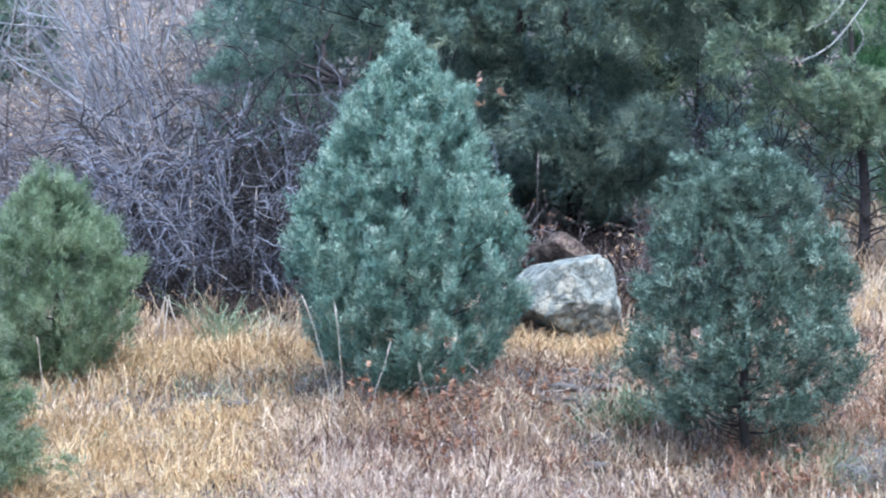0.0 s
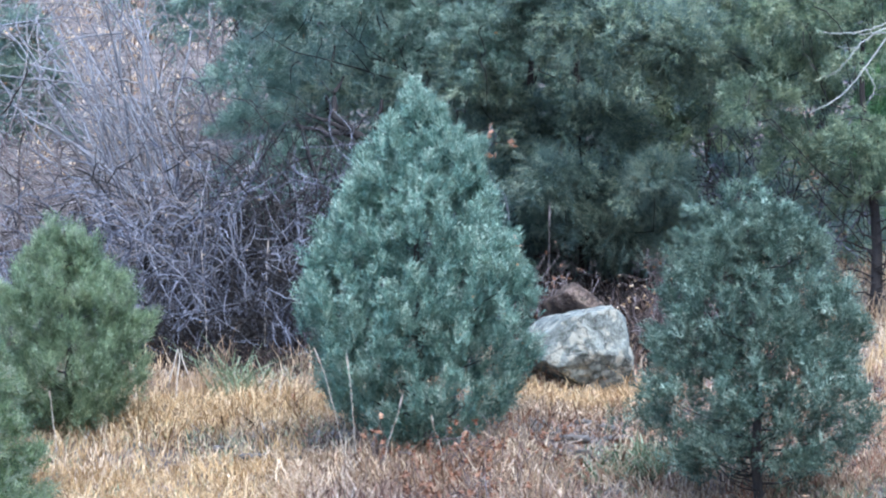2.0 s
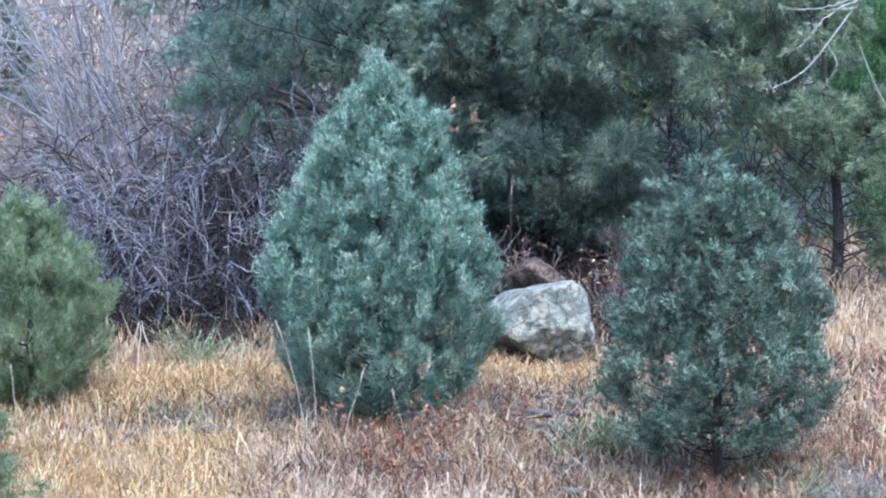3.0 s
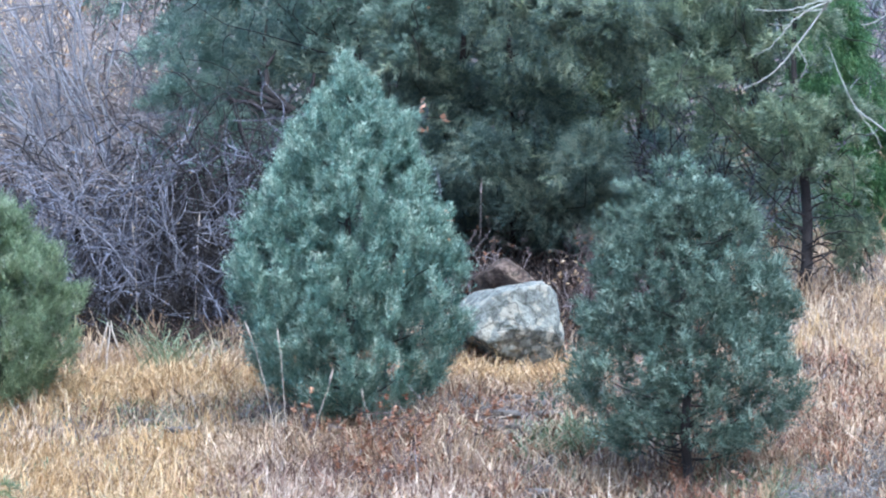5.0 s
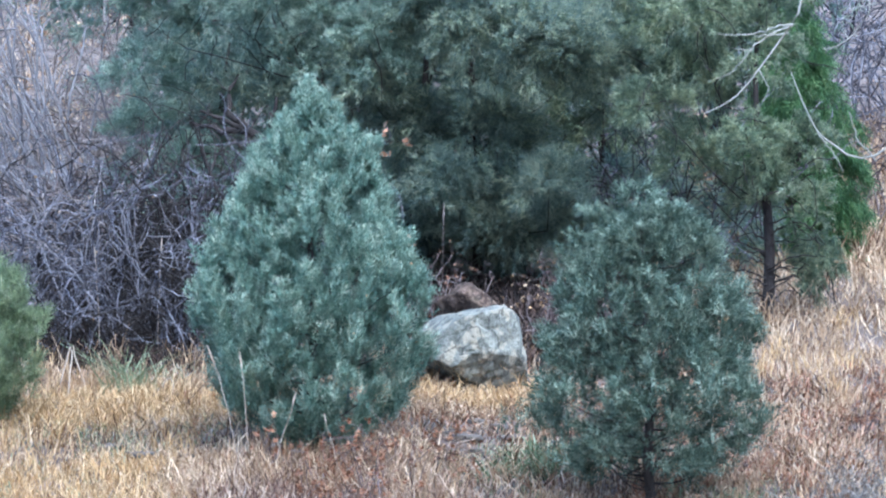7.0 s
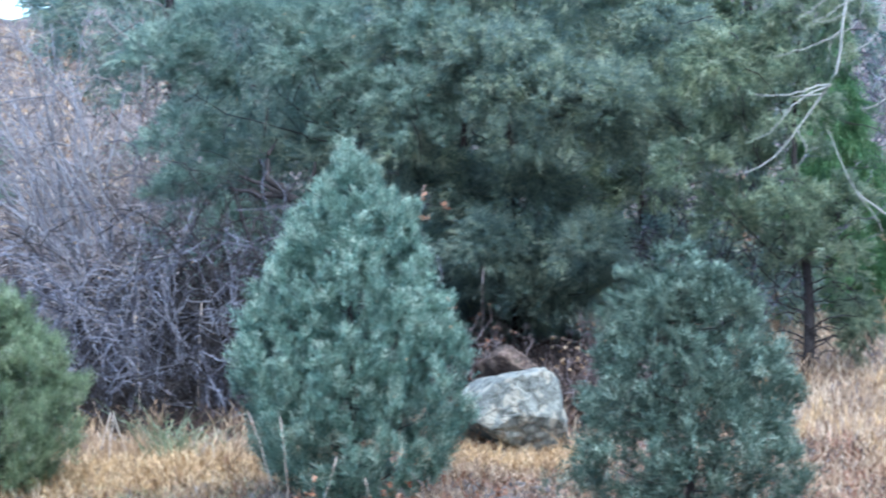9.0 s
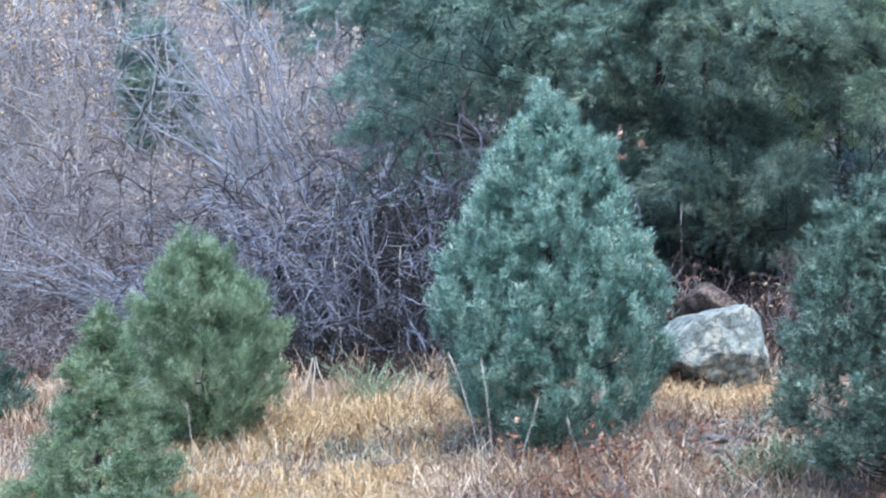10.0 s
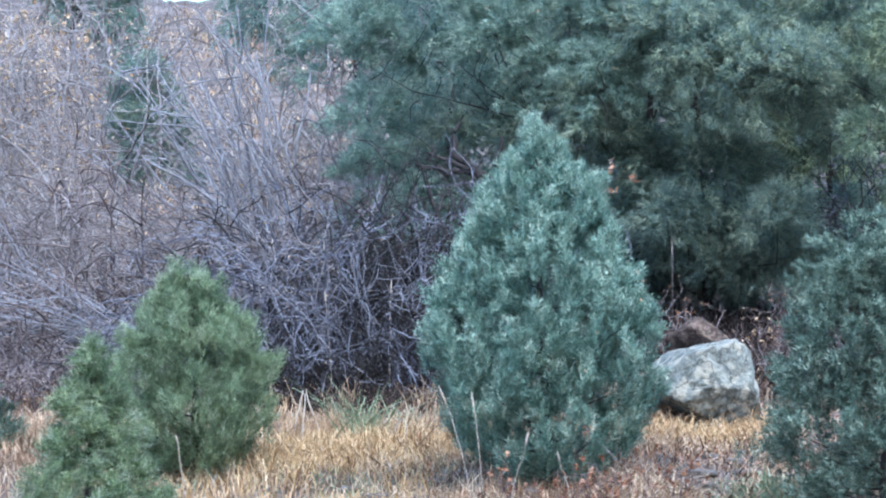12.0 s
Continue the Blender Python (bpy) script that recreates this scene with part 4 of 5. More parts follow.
# ---- grass and weeds ----
def sward(name, material, label, count, region, length, width, seed, keep=None, droop=0.35, lean=0.35, clump=0.06, kink=0.18):
    """Loose dry grass over a stretch of slope, in clumps."""
    rng = np.random.default_rng(seed)
    x0, x1, y0, y1 = region
    n = count // 7
    cx, cy = rng.uniform(x0, x1, n), rng.uniform(y0, y1, n)
    if keep is not None:
        ok = rng.uniform(0, 1, n) < keep(cx, cy)
        cx, cy = cx[ok], cy[ok]
    n = len(cx)
    tilt = rng.normal(0, lean * 0.6, (n, 1, 2))
    x = (cx[:, None] + rng.normal(0, clump, (n, 7))).ravel()
    y = (cy[:, None] + rng.normal(0, clump, (n, 7))).ravel()
    tall = (rng.uniform(0.55, 1.25, (n, 1)) * rng.uniform(0.6, 1.1, (n, 7)) * (0.6 + 0.75 * mottled(1.3 * cx + 0.4, 0.9 * cy))[:, None]).ravel() * length
    bent = (tilt + rng.normal(0, lean, (n, 7, 2))).reshape(-1, 2)
    root = np.stack([x, y, height(x, y) - 0.02], 1)
    v, f = blades(root, bent, tall, width * rng.uniform(0.6, 1.3, len(x)), droop * rng.uniform(0.3, 1.6, len(x)), rng, 3, kink)
    ob = link_mesh(name, v, f, material, smooth=False)
    return tagged(ob, label, "grass", kind="stuff")


def patch(x, y, cx, cy, rx, ry):
    return np.exp(-(((x - cx) / rx) ** 2 + ((y - cy) / ry) ** 2))


def mottled(x, y):
    return 0.5 + 0.5 * np.sin(2.1 * x + 1.3 * y) * np.sin(1.7 * y - 2.6 * x + 2)


def step(v, edge, soft):
    return 1 / (1 + np.exp(-np.clip((v - edge) / soft, -40, 40)))


def gold_here(x, y):
    """The golden field low on the slope, and the bank under the thicket."""
    field = step(-x, 1.12 + 0.12 * np.sin(2.4 * y), 0.09) * step(-y, -24.85 + 0.15 * np.sin(4 * x), 0.12) * step(y, 22.2, 0.3)
    bank = patch(x, y, -1.65, 26.75, 0.85, 0.62) + 0.5 * patch(x, y, -2.6, 26.0, 0.5, 0.6) + 0.45 * patch(x, y, 0.95, 27.0, 0.45, 0.22)
    return np.clip(field * (0.5 + 0.5 * mottled(1.9 * x, 2.3 * y)) + 1.4 * bank, 0, 1)


def pink_here(x, y):
    """Upright mauve weeds before the blue juniper."""
    return np.clip(step(x, -1.05, 0.1) * step(-x, -0.62, 0.15) * step(-y, -25.1, 0.15) + 0.3 * step(y, 23.0, -0.2), 0, 1)


def open_ground(x, y):
    """One where grass can grow, nothing under the thicket's edge."""
    edge = 27.75 + 0.2 * np.sin(3.1 * x + 1) + 0.12 * np.sin(7.3 * x)
    return np.where((x < -0.5) & (y > edge), 0.08, 1.0)


def worn(x, y):
    """Bare, litter-strewn spots between the grasses."""
    band = step(y, 24.95, 0.1) * step(-y, -26.0, 0.15) * step(-x, 0.75, 0.1) * step(x, -2.5, 0.2)
    return np.clip(0.5 * band + patch(x, y, -1.0, 24.65, 0.25, 0.45) + 0.95 * patch(x, y, 0.9, 25.8, 0.5, 1.0) + 0.6 * patch(x, y, 1.0, 24.0, 0.4, 0.4), 0, 1)


def up_slope(x, y):
    """Grass higher up, away from the thicket and from under the old junipers."""
    return np.clip(1.2 * (x > 2.6) * (y < 40) + 0.7 * (y > 38) * (x < -3), 0, 1)


sward("grass", GOLD_GRASS, "golden dry grass standing on the slope", 72000, (-4.5, 0.0, 21.6, 25.6), 0.17, 0.0088, 1, lambda x, y: gold_here(x, y) * (0.6 + 0.4 * mottled(2.9 * x + 1, 3.3 * y)) * (1 - 0.85 * worn(x, y)), droop=0.45, lean=0.32, kink=0.16)
sward("grass", GOLD_GRASS, "orange-gold dry grass combed flat over the bank", 44000, (-3.4, 1.6, 25.4, 28.2), 0.24, 0.009, 21, lambda x, y: gold_here(x, y) * open_ground(x, y) * (1 - 0.8 * worn(x, y)), droop=0.75, lean=0.55)
sward("grass", TAN_GRASS, "pinkish tan dry grass over the hillside", 44000, (-5.0, 5.2, 21.4, 29.0), 0.17, 0.0115, 2, lambda x, y: open_ground(x, y) * (1 - 0.8 * gold_here(x, y)) * (1 - 0.6 * pink_here(x, y)) * (0.35 + 0.65 * mottled(x, y)) * (1 - 0.75 * worn(x, y)), droop=0.28, lean=0.22, kink=0.11)
sward("grass", PALE_GRASS, "bleached tall dry grass in loose tufts", 22000, (-4.5, 5.6, 21.6, 29.0), 0.22, 0.0115, 3,
      lambda x, y: open_ground(x, y) * np.clip(0.4 * patch(x, y, 3.6, 26.5, 0.9, 3.2) + 0.6 * patch(x, y, 1.3, 23.2, 1.2, 0.9) + 0.7 * patch(x, y, -2.2, 27.6, 0.4, 0.5) + 0.25 - 0.35 * worn(x, y), 0, 1), droop=0.3, lean=0.28, kink=0.11)
sward("grass", MAUVE_GRASS, "upright mauve-brown dry weeds on the slope", 22000, (-1.3, 1.2, 21.7, 25.4), 0.17, 0.0115, 26, lambda x, y: pink_here(x, y) * (1 - 0.6 * worn(x, y)), droop=0.25, lean=0.18, kink=0.13)
sward("grass", MAUVE_GRASS, "pale hooked stalks among mauve weeds", 6500, (-1.2, 2.6, 21.8, 25.2), 0.3, 0.012, 27, lambda x, y: np.clip(0.6 * pink_here(x, y) + 0.7 * patch(x, y, 1.6, 23.2, 0.7, 0.7), 0, 1), droop=0.75, lean=0.35, kink=0.16)
sward("grass", GREEN_BLADE, "grey-green weeds on the worn band", 2200, (-2.5, -0.8, 24.9, 26.2), 0.09, 0.012, 28, lambda x, y: worn(x, y), droop=0.4, lean=0.7)
sward("grass", RED_WEED, "rust-coloured dry weeds under the juniper", 22000, (-1.5, 4.8, 21.8, 28), 0.18, 0.014, 4,
      lambda x, y: np.clip(0.75 * patch(x, y, 0.0, 24.6, 0.45, 0.5) + 0.2 * patch(x, y, 0.1, 23.2, 0.9, 0.8) + 0.6 * patch(x, y, 2.2, 22.7, 0.5, 0.3) + 0.4 * patch(x, y, 3.7, 25.5, 1.0, 2.4) + 0.22, 0, 1), droop=0.5, lean=0.8)
# three dark swards put shade behind boulders, under the thicket and between tufts
sward("grass", SHADE_LITTER, "litter and dead weeds darkened for the shade behind the boulders", 16000, (-0.4, 3.0, 27.9, 31.8), 0.2, 0.016, 8, None, droop=0.4, lean=0.6)
sward("grass", SHADE_LITTER, "dead stems darkened for the shade at the thicket's foot", 9000, (-3.2, -0.6, 28.1, 30.5), 0.2, 0.014, 24, None, droop=0.3, lean=0.5)
sward("grass", SHADE_LITTER, "dead stems darkened for the shade between the grasses", 22000, (-1.6, 4.9, 21.6, 27.6), 0.13, 0.014, 25, lambda x, y: 0.75 * mottled(3.1 * x, 2.7 * y + 1) ** 2, droop=0.4, lean=0.6)
sward("grass", GREY_BRUSH, "low grey-brown litter stems between the grasses", 26000, (-4.2, 4.6, 21.6, 28.0), 0.11, 0.012, 22, lambda x, y: open_ground(x, y) * np.clip(0.3 + 0.7 * worn(x, y), 0, 1), droop=0.5, lean=0.8)
sward("grass", GREEN_BLADE, "grey-green shoots between golden grass", 9000, (-4.0, -0.5, 21.8, 26.0), 0.10, 0.011, 23, lambda x, y: 0.7 * mottled(2.3 * x + 2, 1.9 * y), droop=0.4, lean=0.5)
sward("grass", GREEN_BLADE, "low grey-green plants among the dry grass", 8000, (-0.5, 4.2, 22.0, 27), 0.11, 0.013, 5,
      lambda x, y: np.clip(patch(x, y, 1.15, 24.0, 0.4, 0.6) + 0.5 * patch(x, y, 2.7, 24.0, 0.4, 0.6) + 0.06, 0, 1), droop=0.4, lean=0.8)
sward("grass", GREEN_BLADE, "grey-green weeds on the stony patch", 1400, (0.95, 1.75, 24.1, 25.3), 0.19, 0.018, 15, lambda x, y: patch(x, y, 1.32, 24.7, 0.35, 0.5), droop=0.4, lean=0.9)
sward("grass", GREEN_BLADE, "fresh green weeds by the juniper's foot", 1300, (0.2, 0.9, 24.2, 25.2), 0.13, 0.014, 16, lambda x, y: patch(x, y, 0.5, 24.7, 0.25, 0.35), droop=0.4, lean=0.7)
sward("grass", GREEN_BLADE, "yellow-green weeds in the juniper's shade", 2400, (2.1, 3.1, 22.5, 24.0), 0.17, 0.014, 17, lambda x, y: patch(x, y, 2.6, 23.1, 0.4, 0.5), droop=0.5, lean=0.8)
sward("grass", PALE_GRASS, "loose pale grass round the blue juniper's foot", 6500, (-1.3, 0.6, 23.7, 24.9), 0.3, 0.010, 18, None, droop=0.7, lean=0.55, kink=0.17)
sward("grass", PALE_GRASS, "tall bleached grass under the thin juniper", 9000, (2.5, 6.5, 28.5, 36), 0.3, 0.012, 7, None, droop=0.5, lean=0.5)
sward("grass", TAN_GRASS, "pinkish tan grass at the thicket's far end", 9000, (-6.6, -3.3, 25.6, 29.4), 0.2, 0.012, 29, None, droop=0.3, lean=0.3)
sward("grass", TAN_GRASS, "tan dry grass beyond the bright juniper", 14000, (3.9, 8.5, 32.5, 43), 0.34, 0.02, 30, None, droop=0.4, lean=0.4)
sward("grass", GOLD_GRASS, "golden dry grass along the boulder's foot", 1300, (0.35, 1.55, 26.65, 27.0), 0.24, 0.011, 31, None, droop=0.6, lean=0.5)
sward("grass", PALE_GRASS, "bleached grass matted before the boulder", 1500, (0.35, 1.6, 26.4, 26.9), 0.17, 0.011, 32, None, droop=0.8, lean=0.7)
sward("grass", TAN_GRASS, "tan dry grass farther up the hillside", 40000, (-12, 8, 29.0, 66), 0.3, 0.02, 6, up_slope, droop=0.5, lean=0.5)


sward("grass", TAN_GRASS, "flat-lying straw littering the slope", 12000, (-4.2, 4.6, 21.6, 28.4), 0.12, 0.014, 12, lambda x, y: open_ground(x, y) * (1 - 0.6 * worn(x, y)), droop=0.85, lean=1.3)
sward("grass", PALE_GRASS, "curled pale dry grass lying over itself", 17000, (-3.6, 4.6, 21.6, 27.0), 0.17, 0.010, 9,
      lambda x, y: (1 - 0.7 * gold_here(x, y)) * np.clip(0.4 + 0.9 * mottled(x + 1.7, y), 0, 1) * (1 - 0.7 * worn(x, y)), droop=1.0, lean=0.9, kink=0.2)


def grass_tuft(x, y, blades_count, length, width, material, label, seed, lean=0.3, droop=0.2, spread=0.04, name="grass_tuft"):
    rng = np.random.default_rng(seed)
    root = np.concatenate([rng.normal(0, spread, (blades_count, 2)), np.full((blades_count, 1), -0.02)], 1)
    thing = anchor(name, x, y, float(height(x, y)), label, "grass")
    v, f = blades(root, rng.normal(0, lean, (blades_count, 2)), length * rng.uniform(0.6, 1.1, blades_count), np.full(blades_count, width), droop * rng.uniform(0.3, 1.4, blades_count), rng, kink=0.07)
    for k in range(blades_count):
        link_mesh("blade", v[8 * k:8 * k + 8], f[:3], material, thing, smooth=False)
    return thing


grass_tuft(-1.74, 27.25, 80, 0.54, 0.014, GREEN_BLADE, "grey-green spiky tuft beside the thicket", 1, lean=0.75, droop=0.35, spread=0.09, name="spiky_plant")
grass_tuft(-1.70, 27.2, 24, 0.42, 0.010, PALE_GRASS, "bleached blades mixed into a green spiky tuft", 3, lean=0.8, droop=0.4, spread=0.1)
grass_tuft(-2.2, 27.1, 24, 0.32, 0.012, PALE_GRASS, "bleached tuft of broken dry stems", 2, lean=0.3, droop=0.2, spread=0.09)
for k, (gx, gy) in enumerate([(0.45, 26.95), (0.62, 26.85), (0.8, 26.9), (1.0, 26.85), (1.2, 26.95), (1.35, 27.0), (-2.0, 28.3), (-1.3, 28.2), (-2.6, 27.9), (-1.05, 27.9), (3.4, 27.6), (3.9, 26.4), (3.3, 25.8), (4.2, 28.6), (3.6, 29.6), (4.4, 27.4)]):
    grass_tuft(gx, gy, 24, 0.4 if k > 5 else 0.24, 0.010, (PALE_GRASS if k % 2 else GOLD_GRASS) if k % 3 else TAN_GRASS, "tall bleached dry grass tuft", 10 + k, lean=0.3 if k > 5 else 0.6, droop=0.35, spread=0.06)


tuft_rng = np.random.default_rng(77)
for k in range(10):
    gx, gy = tuft_rng.uniform(-2.7, -0.9), tuft_rng.uniform(27.0, 27.8)
    grass_tuft(gx, gy, 18, 0.40, 0.011, (PALE_GRASS, TAN_GRASS, GREEN_BLADE)[k % 3] if k % 2 else PALE_GRASS, "tall bleached grass tuft at the thicket's edge", 40 + k, lean=0.5, droop=0.4, spread=0.08)
for k in range(14):
    gx, gy = tuft_rng.uniform(0.45, 1.5), tuft_rng.uniform(26.75, 27.0)
    grass_tuft(gx, gy, 16, 0.2, 0.012, GOLD_GRASS if k % 3 else TAN_GRASS, "short golden grass clump at the boulder's foot", 230 + k, lean=0.45, droop=0.35, spread=0.07)
for k in range(8):
    gx, gy = tuft_rng.normal(-0.05, 0.4), tuft_rng.uniform(23.75, 24.3)
    grass_tuft(gx, gy, 22, 0.36, 0.012, RED_WEED if k % 3 else TAN_GRASS, "rust-brown dry weed under the juniper" if k % 3 else "tan dry weed under the juniper", 60 + k, lean=0.6, droop=0.45, spread=0.12, name="dry_weed")
for k in range(7):
    gx, gy = tuft_rng.uniform(1.6, 2.6), tuft_rng.uniform(22.4, 22.9)
    grass_tuft(gx, gy, 18, 0.36, 0.011, (TAN_GRASS, RED_WEED, PALE_GRASS)[k % 3], "dry grass clump round the bare foot of a juniper", 200 + k, lean=0.4, droop=0.4, spread=0.06)
for k in range(26):
    gx, gy = tuft_rng.uniform(-1.4, 3.4), tuft_rng.uniform(22.3, 24.6)
    grass_tuft(gx, gy, 16, 0.30, 0.012, (PALE_GRASS, TAN_GRASS, RED_WEED)[k % 3], ("bleached", "tan", "rust-tinged")[k % 3] + " clump of dry grass on the slope", 80 + k, lean=0.55, droop=0.6, spread=0.06)
for k in range(12):
    gx, gy = tuft_rng.uniform(-3.2, -0.9), tuft_rng.uniform(22.2, 25.5)
    grass_tuft(gx, gy, 16, 0.30, 0.011, GOLD_GRASS, "golden clump of dry grass on the slope", 120 + k, lean=0.4, droop=0.4, spread=0.06)
for k in range(14):
    gx, gy = tuft_rng.uniform(2.9, 4.6), tuft_rng.uniform(24.5, 30.0)
    grass_tuft(gx, gy, 18, 0.40, 0.012, PALE_GRASS if k % 2 else GOLD_GRASS, "tall straw-coloured grass clump on the slope", 140 + k, lean=0.35, droop=0.4, spread=0.07)


def stalk(x, y, tall, lean, label, seed, material=STRAW):
    """A dry stalk with a seed head."""
    rng = np.random.default_rng(seed)
    thing = anchor("dry_stalk", x, y, float(height(x, y)) - 0.02, label, "dry stalk", "dry stalks")
    s = np.linspace(0, 1, 9)
    path = np.stack([lean * s ** 1.4, 0.02 * np.sin(s * 3), tall * s], 1) + rng.normal(0, 0.004, (9, 3)) * s[:, None]
    tube_part("stem", path, np.linspace(0.0038, 0.0024, 9), 5, material, thing)
    head = path[-1] + (path[-1] - path[-2])[None] * np.linspace(-0.4, 0.8, 7)[:, None]
    tube_part("seed_head", head, [0.0024, 0.005, 0.007, 0.007, 0.006, 0.004, 0.002], 6, material, thing, "slim pale seed head")
    return thing


stalk(-0.76, 23.95, 0.95, -0.20, "tall pale dry stalk with a slim seed head", 1)
stalk(-0.70, 24.0, 0.88, -0.06, "tall pale dry stalk with a slim seed head", 2)
stalk(-0.55, 23.95, 0.62, 0.16, "short bent pale dry stalk", 3)
stalk(-0.05, 24.0, 0.5, -0.12, "short bent pale dry stalk", 4)
stalk(-2.95, 24.9, 0.5, -0.05, "tall dry stalk before a young juniper", 5)
stalk(-1.62, 28.6, 0.95, 0.03, "tall dry stalk at the thicket's foot", 7)
stalk(-2.1, 28.5, 0.9, -0.04, "tall dry stalk at the thicket's foot", 8)
stalk(0.78, 28.5, 1.2, 0.03, "thin red-brown dry stalk behind the boulders", 6, RED_TWIG)

def dry_stick(x0, y0, z0, x1, y1, z1, seed):
    """A pale broken stick leaning on the grass."""
    rng = np.random.default_rng(seed)
    base = float(height(x0, y0))
    s = np.linspace(0, 1, 7)[:, None]
    path = np.array([0, 0, z0]) + np.array([x1 - x0, y1 - y0, z1 - z0]) * s + rng.normal(0, 0.006, (7, 3))
    ob = tube_part("dry_stick", path, np.linspace(0.009, 0.005, 7), 5, STRAW, None)
    ob.location = (x0, y0, base)
    return tagged(ob, "pale broken dry stick leaning in the grass", "stick", "broken sticks")


for k, ends in enumerate([(-2.34, 27.15, -0.02, -2.235, 27.2, 0.40), (-2.09, 27.15, -0.02, -2.225, 27.2, 0.41), (-2.24, 27.0, -0.02, -2.23, 27.18, 0.40), (-1.58, 26.95, 0.02, -1.42, 27.0, 0.2), (-1.38, 26.95, -0.01, -1.42, 26.98, 0.2), (-1.62, 27.8, -0.01, -1.42, 27.85, 0.15), (-1.3, 27.8, -0.01, -1.42, 27.84, 0.16), (-1.0, 27.6, -0.01, -1.12, 27.7, 0.13), (0.98, 26.1, 0.0, 1.2, 26.2, 0.05), (0.7, 25.2, 0.0, 0.95, 25.3, 0.06)]):
    dry_stick(*ends, 500 + k)

# rusty leafy weeds in front of the blue juniper
for k, (gx, gy, tall) in enumerate([(0.04, 24.1, 0.48), (0.16, 23.6, 0.5), (-0.1, 24.15, 0.44), (0.3, 24.1, 0.48), (-0.4, 24.0, 0.38), (0.22, 23.3, 0.42), (2.35, 22.5, 0.3), (0.42, 23.7, 0.4), (-0.25, 23.5, 0.36), (0.6, 24.2, 0.42), (0.0, 23.1, 0.36), (-0.6, 24.2, 0.34), (0.75, 25.0, 0.3), (3.9, 25.6, 0.4)]):
    bare_shrub(gx, gy, tall, 0.22, 5, 16, RED_TWIG, "upright dry weed with rust-orange withered leaves", 330 + k, fall=0.02, bend=0.1, thick=0.005, fine=0.0035, leaves=300, leaf_material=RUST_LEAF, leaf=0.03, name="leafy_weed")
# twiggy bush round the boulders, grey brush at the lower edge
for k, (gx, gy, tall) in enumerate([(1.4, 29.1, 0.62), (0.7, 29.0, 0.6), (1.8, 28.9, 0.65), (2.1, 29.2, 0.6), (0.3, 29.4, 0.6), (1.0, 29.8, 0.6), (1.6, 30.0, 0.6)]):
    bare_shrub(gx, gy, tall, 1.0, 7, 40, RED_TWIG, "low red-brown twiggy bush behind the boulders", 300 + k, fall=0.02, thick=0.007, fine=0.0042, leaves=110, leaf_material=RUST_LEAF if k % 2 else TAN_LEAF, name="twiggy_bush")
for k, (gx, gy) in enumerate([(3.05, 22.7), (3.4, 23.1), (3.75, 23.4), (3.35, 22.4), (3.9, 24.0)]):
    bare_shrub(gx, gy, 0.42, 0.7, 10, 150, GREY_BRUSH, "grey twiggy low brush", 310 + k, fall=0.03, thick=0.005, fine=0.003, bend=0.25, name="low_brush")


# ---- oak sapling and dead tree ----
def oak_sapling(x, y, seed):
    rng = np.random.default_rng(seed)
    z = float(height(x, y)) - 0.03
    thing = anchor("oak_sapling", x, y, z, "slender oak sapling with a few orange dry leaves", "sapling")
    s = np.linspace(0, 1, 14)
    path = np.stack([0.03 * np.sin(s * 4) + 0.02 * s, 0.03 * np.sin(s * 6), 2.25 * s], 1)
    tube_part("stem", path, np.linspace(0.014, 0.005, 14), 6, GREY_TWIG, thing)
    for h, dx, dz, many in [(0.98, 0.30, 0.15, 5), (0.97, 0.46, 0.06, 6), (0.94, 0.29, 0.05, 5), (0.62, 0.42, 0.08, 5), (0.52, 0.44, 0.02, 6), (0.57, 0.40, 0.06, 5), (0.67, 0.44, 0.03, 3)]:
        start = np.array([np.interp(h, s, path[:, k]) for k in range(3)])
        k = np.linspace(0, 1, 6)[:, None]
        line = start + np.array([dx, -0.03, dz]) * k + np.array([0, 0, 0.03]) * np.sin(k * np.pi)
        twig = tube_part("twig", line, np.linspace(0.004, 0.002, 6), 5, BARK, thing)
        for spot in line[-1] + rng.normal(0, 0.02, (many, 3)):
            leaf_part("leaf", spot[None], 0.058, OAK_LEAF, twig, rng)


oak_sapling(-0.02, 25.75, 4)


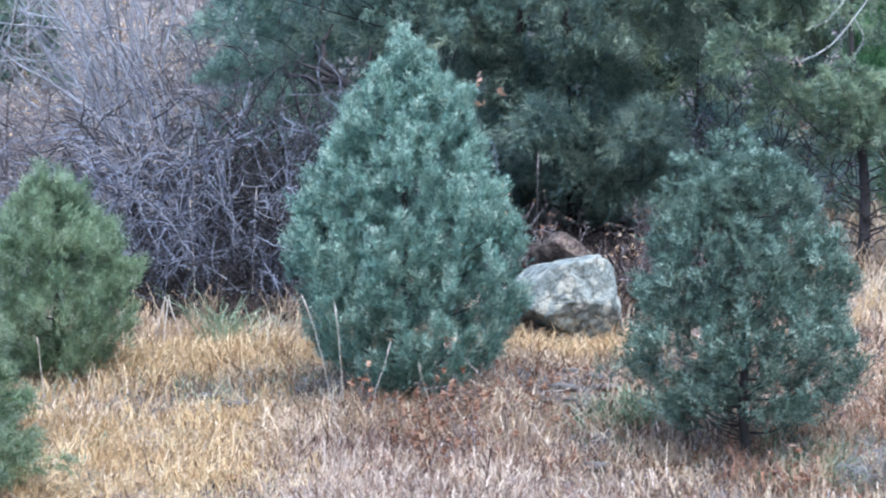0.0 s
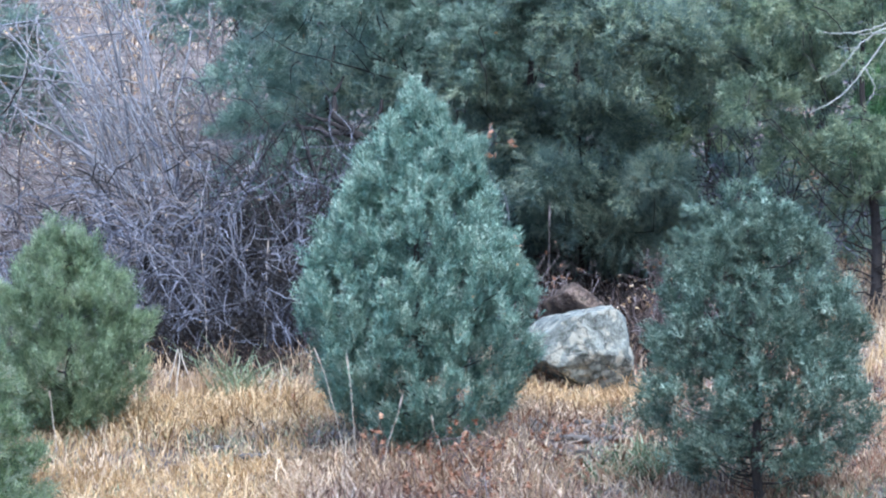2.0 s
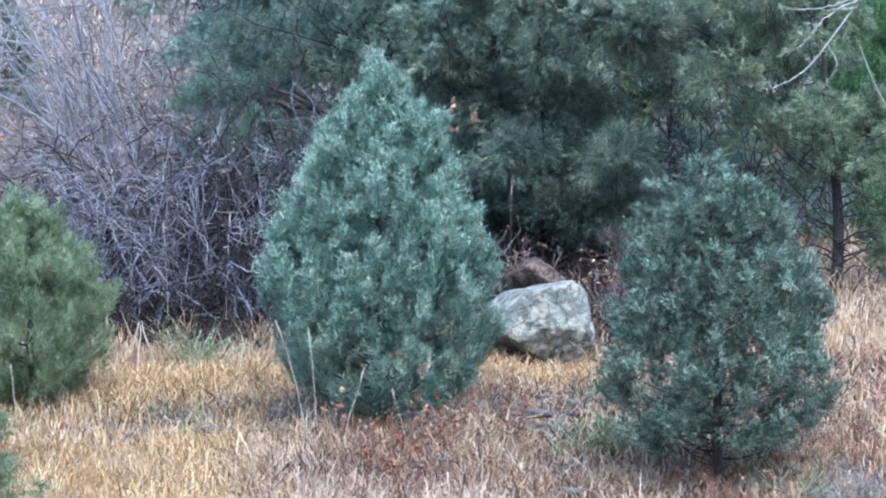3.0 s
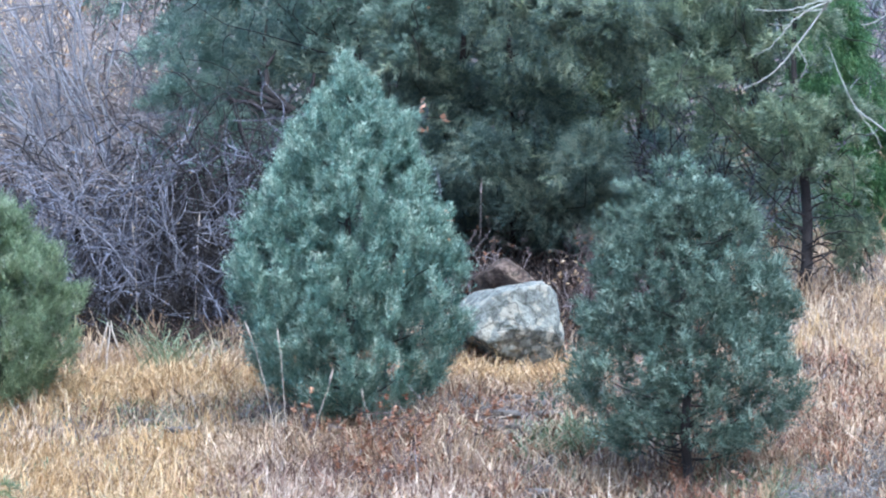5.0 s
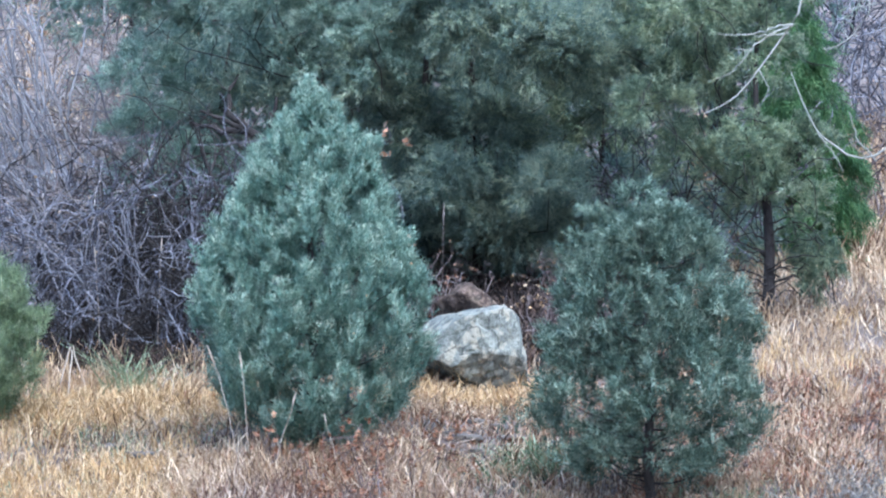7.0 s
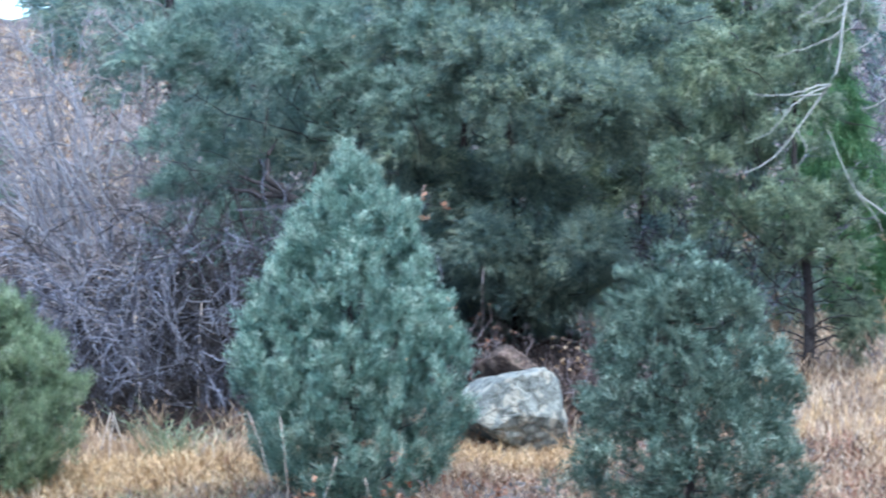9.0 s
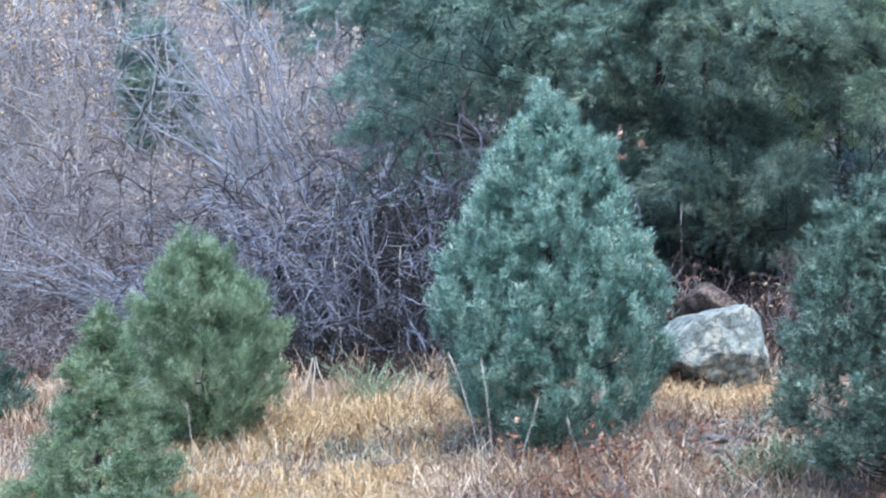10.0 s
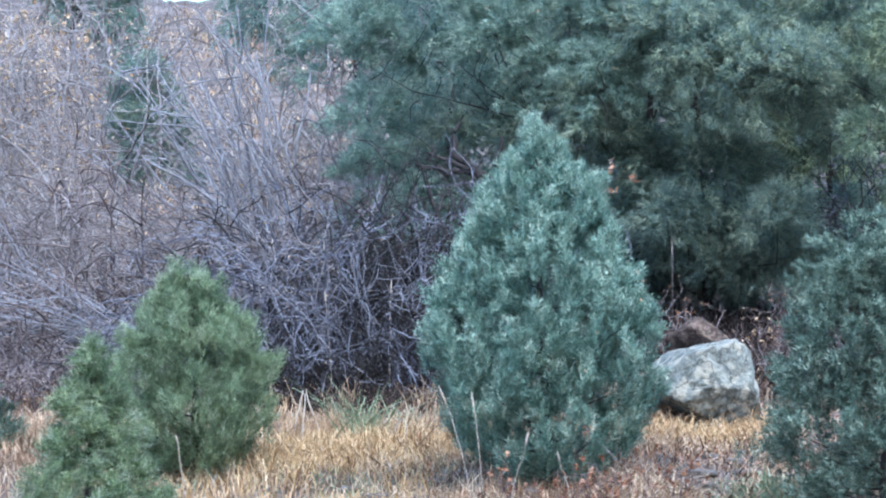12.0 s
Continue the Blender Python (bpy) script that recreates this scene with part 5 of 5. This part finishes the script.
def dead_tree(x, y, seed):
    """A bleached dead tree out to the side whose branches hang before the junipers."""
    rng = np.random.default_rng(seed)
    z = float(height(x, y)) - 0.05
    thing = anchor("dead_tree", x, y, z, "bleached dead tree with crooked hanging branches", "dead tree")
    s = np.linspace(0, 1, 12)
    trunk = np.stack([-0.25 * s + 0.05 * np.sin(s * 6), 0.05 * np.sin(s * 4), 4.2 * s], 1)
    tube_part("trunk", trunk, np.linspace(0.09, 0.03, 12), 9, DEAD_WOOD, thing)
    top = z

    def limb(name, points, r0, r1):
        p = np.array(points, float) - np.array([x, y, top])
        k = np.linspace(0, 1, len(p))
        q = np.linspace(0, 1, 16)
        line = np.stack([np.interp(q, k, p[:, j]) for j in range(3)], 1)
        line[1:-1] = (line[:-2] + 2 * line[1:-1] + line[2:]) / 4
        line = line + rng.normal(0, 0.008, line.shape) * np.sin(q * np.pi)[:, None]
        tube_part(name, line, np.linspace(r0, r1, 16), 6, DEAD_WOOD, thing)

    limb("branch", [(x - 0.22, y, top + 3.7), (4.4, 27.1, 4.95), (3.95, 27, 4.98), (3.71, 27, 4.78), (3.71, 27, 4.5), (3.68, 27, 4.23), (3.66, 27, 4.0), (3.58, 27, 3.82), (3.46, 27, 3.66), (3.3, 27, 3.46), (3.17, 27, 3.27), (3.04, 27, 3.16), (2.86, 27, 3.1)], 0.017, 0.004)
    limb("branch", [(x - 0.2, y, top + 3.1), (4.6, 27, 3.1), (4.25, 27, 2.72), (3.95, 27, 2.8), (3.77, 27, 2.95), (3.65, 27, 3.2), (3.56, 27, 3.44)], 0.012, 0.004)
    limb("branch", [(x - 0.22, y, top + 3.6), (4.6, 27.1, 4.7), (4.2, 27, 4.62), (4.03, 27, 4.55), (3.99, 27, 4.27), (3.9, 27, 4.16), (3.76, 27, 4.08)], 0.012, 0.004)
    limb("branch", [(x - 0.22, y, top + 3.4), (4.7, 27.1, 4.4), (4.3, 27, 4.3), (4.08, 27, 4.18), (4.1, 27, 4.1), (4.26, 27, 4.0), (4.12, 27, 3.79), (4.03, 27, 3.7), (3.92, 27, 3.63), (3.82, 27, 3.62)], 0.010, 0.004)
    limb("twig", [(3.58, 27, 3.82), (3.44, 27, 3.81), (3.3, 27, 3.75), (3.07, 27, 3.73), (2.96, 27, 3.74)], 0.008, 0.003)
    limb("twig", [(3.54, 27, 3.75), (3.39, 27, 3.73), (3.26, 27, 3.72)], 0.007, 0.003)
    limb("twig", [(3.58, 27, 3.81), (3.39, 27, 3.75), (3.26, 27, 3.64), (3.21, 27, 3.57), (3.12, 27, 3.48), (3.07, 27, 3.41), (2.96, 27, 3.38)], 0.008, 0.003)
    limb("twig", [(3.25, 27, 3.62), (3.18, 27, 3.61), (3.08, 27, 3.63)], 0.005, 0.0025)
    limb("twig", [(3.3, 27, 3.46), (3.37, 27, 3.34), (3.38, 27, 3.28), (3.33, 27, 3.2)], 0.006, 0.0025)
    limb("twig", [(3.69, 27, 4.27), (3.58, 27, 4.19), (3.4, 27, 4.12), (3.26, 27, 4.08), (3.14, 27, 4.05)], 0.007, 0.003)
    limb("twig", [(3.95, 27, 4.98), (3.86, 27, 4.59), (3.83, 27, 4.34), (3.6, 27, 4.19)], 0.008, 0.003)
    limb("twig", [(3.71, 27, 4.7), (3.6, 27, 4.55), (3.49, 27, 4.46), (3.4, 27, 4.4), (3.28, 27, 4.32)], 0.007, 0.003)
    limb("twig", [(3.86, 27, 4.56), (3.63, 27, 4.43), (3.54, 27, 4.37), (3.42, 27, 4.32)], 0.006, 0.003)
    limb("twig", [(3.7, 27, 4.41), (3.6, 27, 4.33), (3.44, 27, 4.32)], 0.005, 0.0025)
    limb("twig", [(3.59, 27, 4.18), (3.57, 27, 4.1), (3.55, 27, 4.0)], 0.005, 0.0025)
    limb("twig", [(4.26, 27, 4.0), (4.15, 27, 3.96), (4.03, 27, 3.95)], 0.006, 0.0025)
    limb("twig", [(4.03, 27, 3.7), (3.99, 27, 3.76), (3.97, 27, 3.82)], 0.005, 0.0025)
    limb("twig", [(4.25, 27, 2.72), (4.1, 27, 2.9), (4.03, 27, 3.12)], 0.006, 0.0025)
    limb("twig", [(3.77, 27, 2.95), (3.9, 27, 2.78), (4.0, 27, 2.62), (3.86, 27, 2.58)], 0.005, 0.0025)


dead_tree(5.3, 27.2, 7)
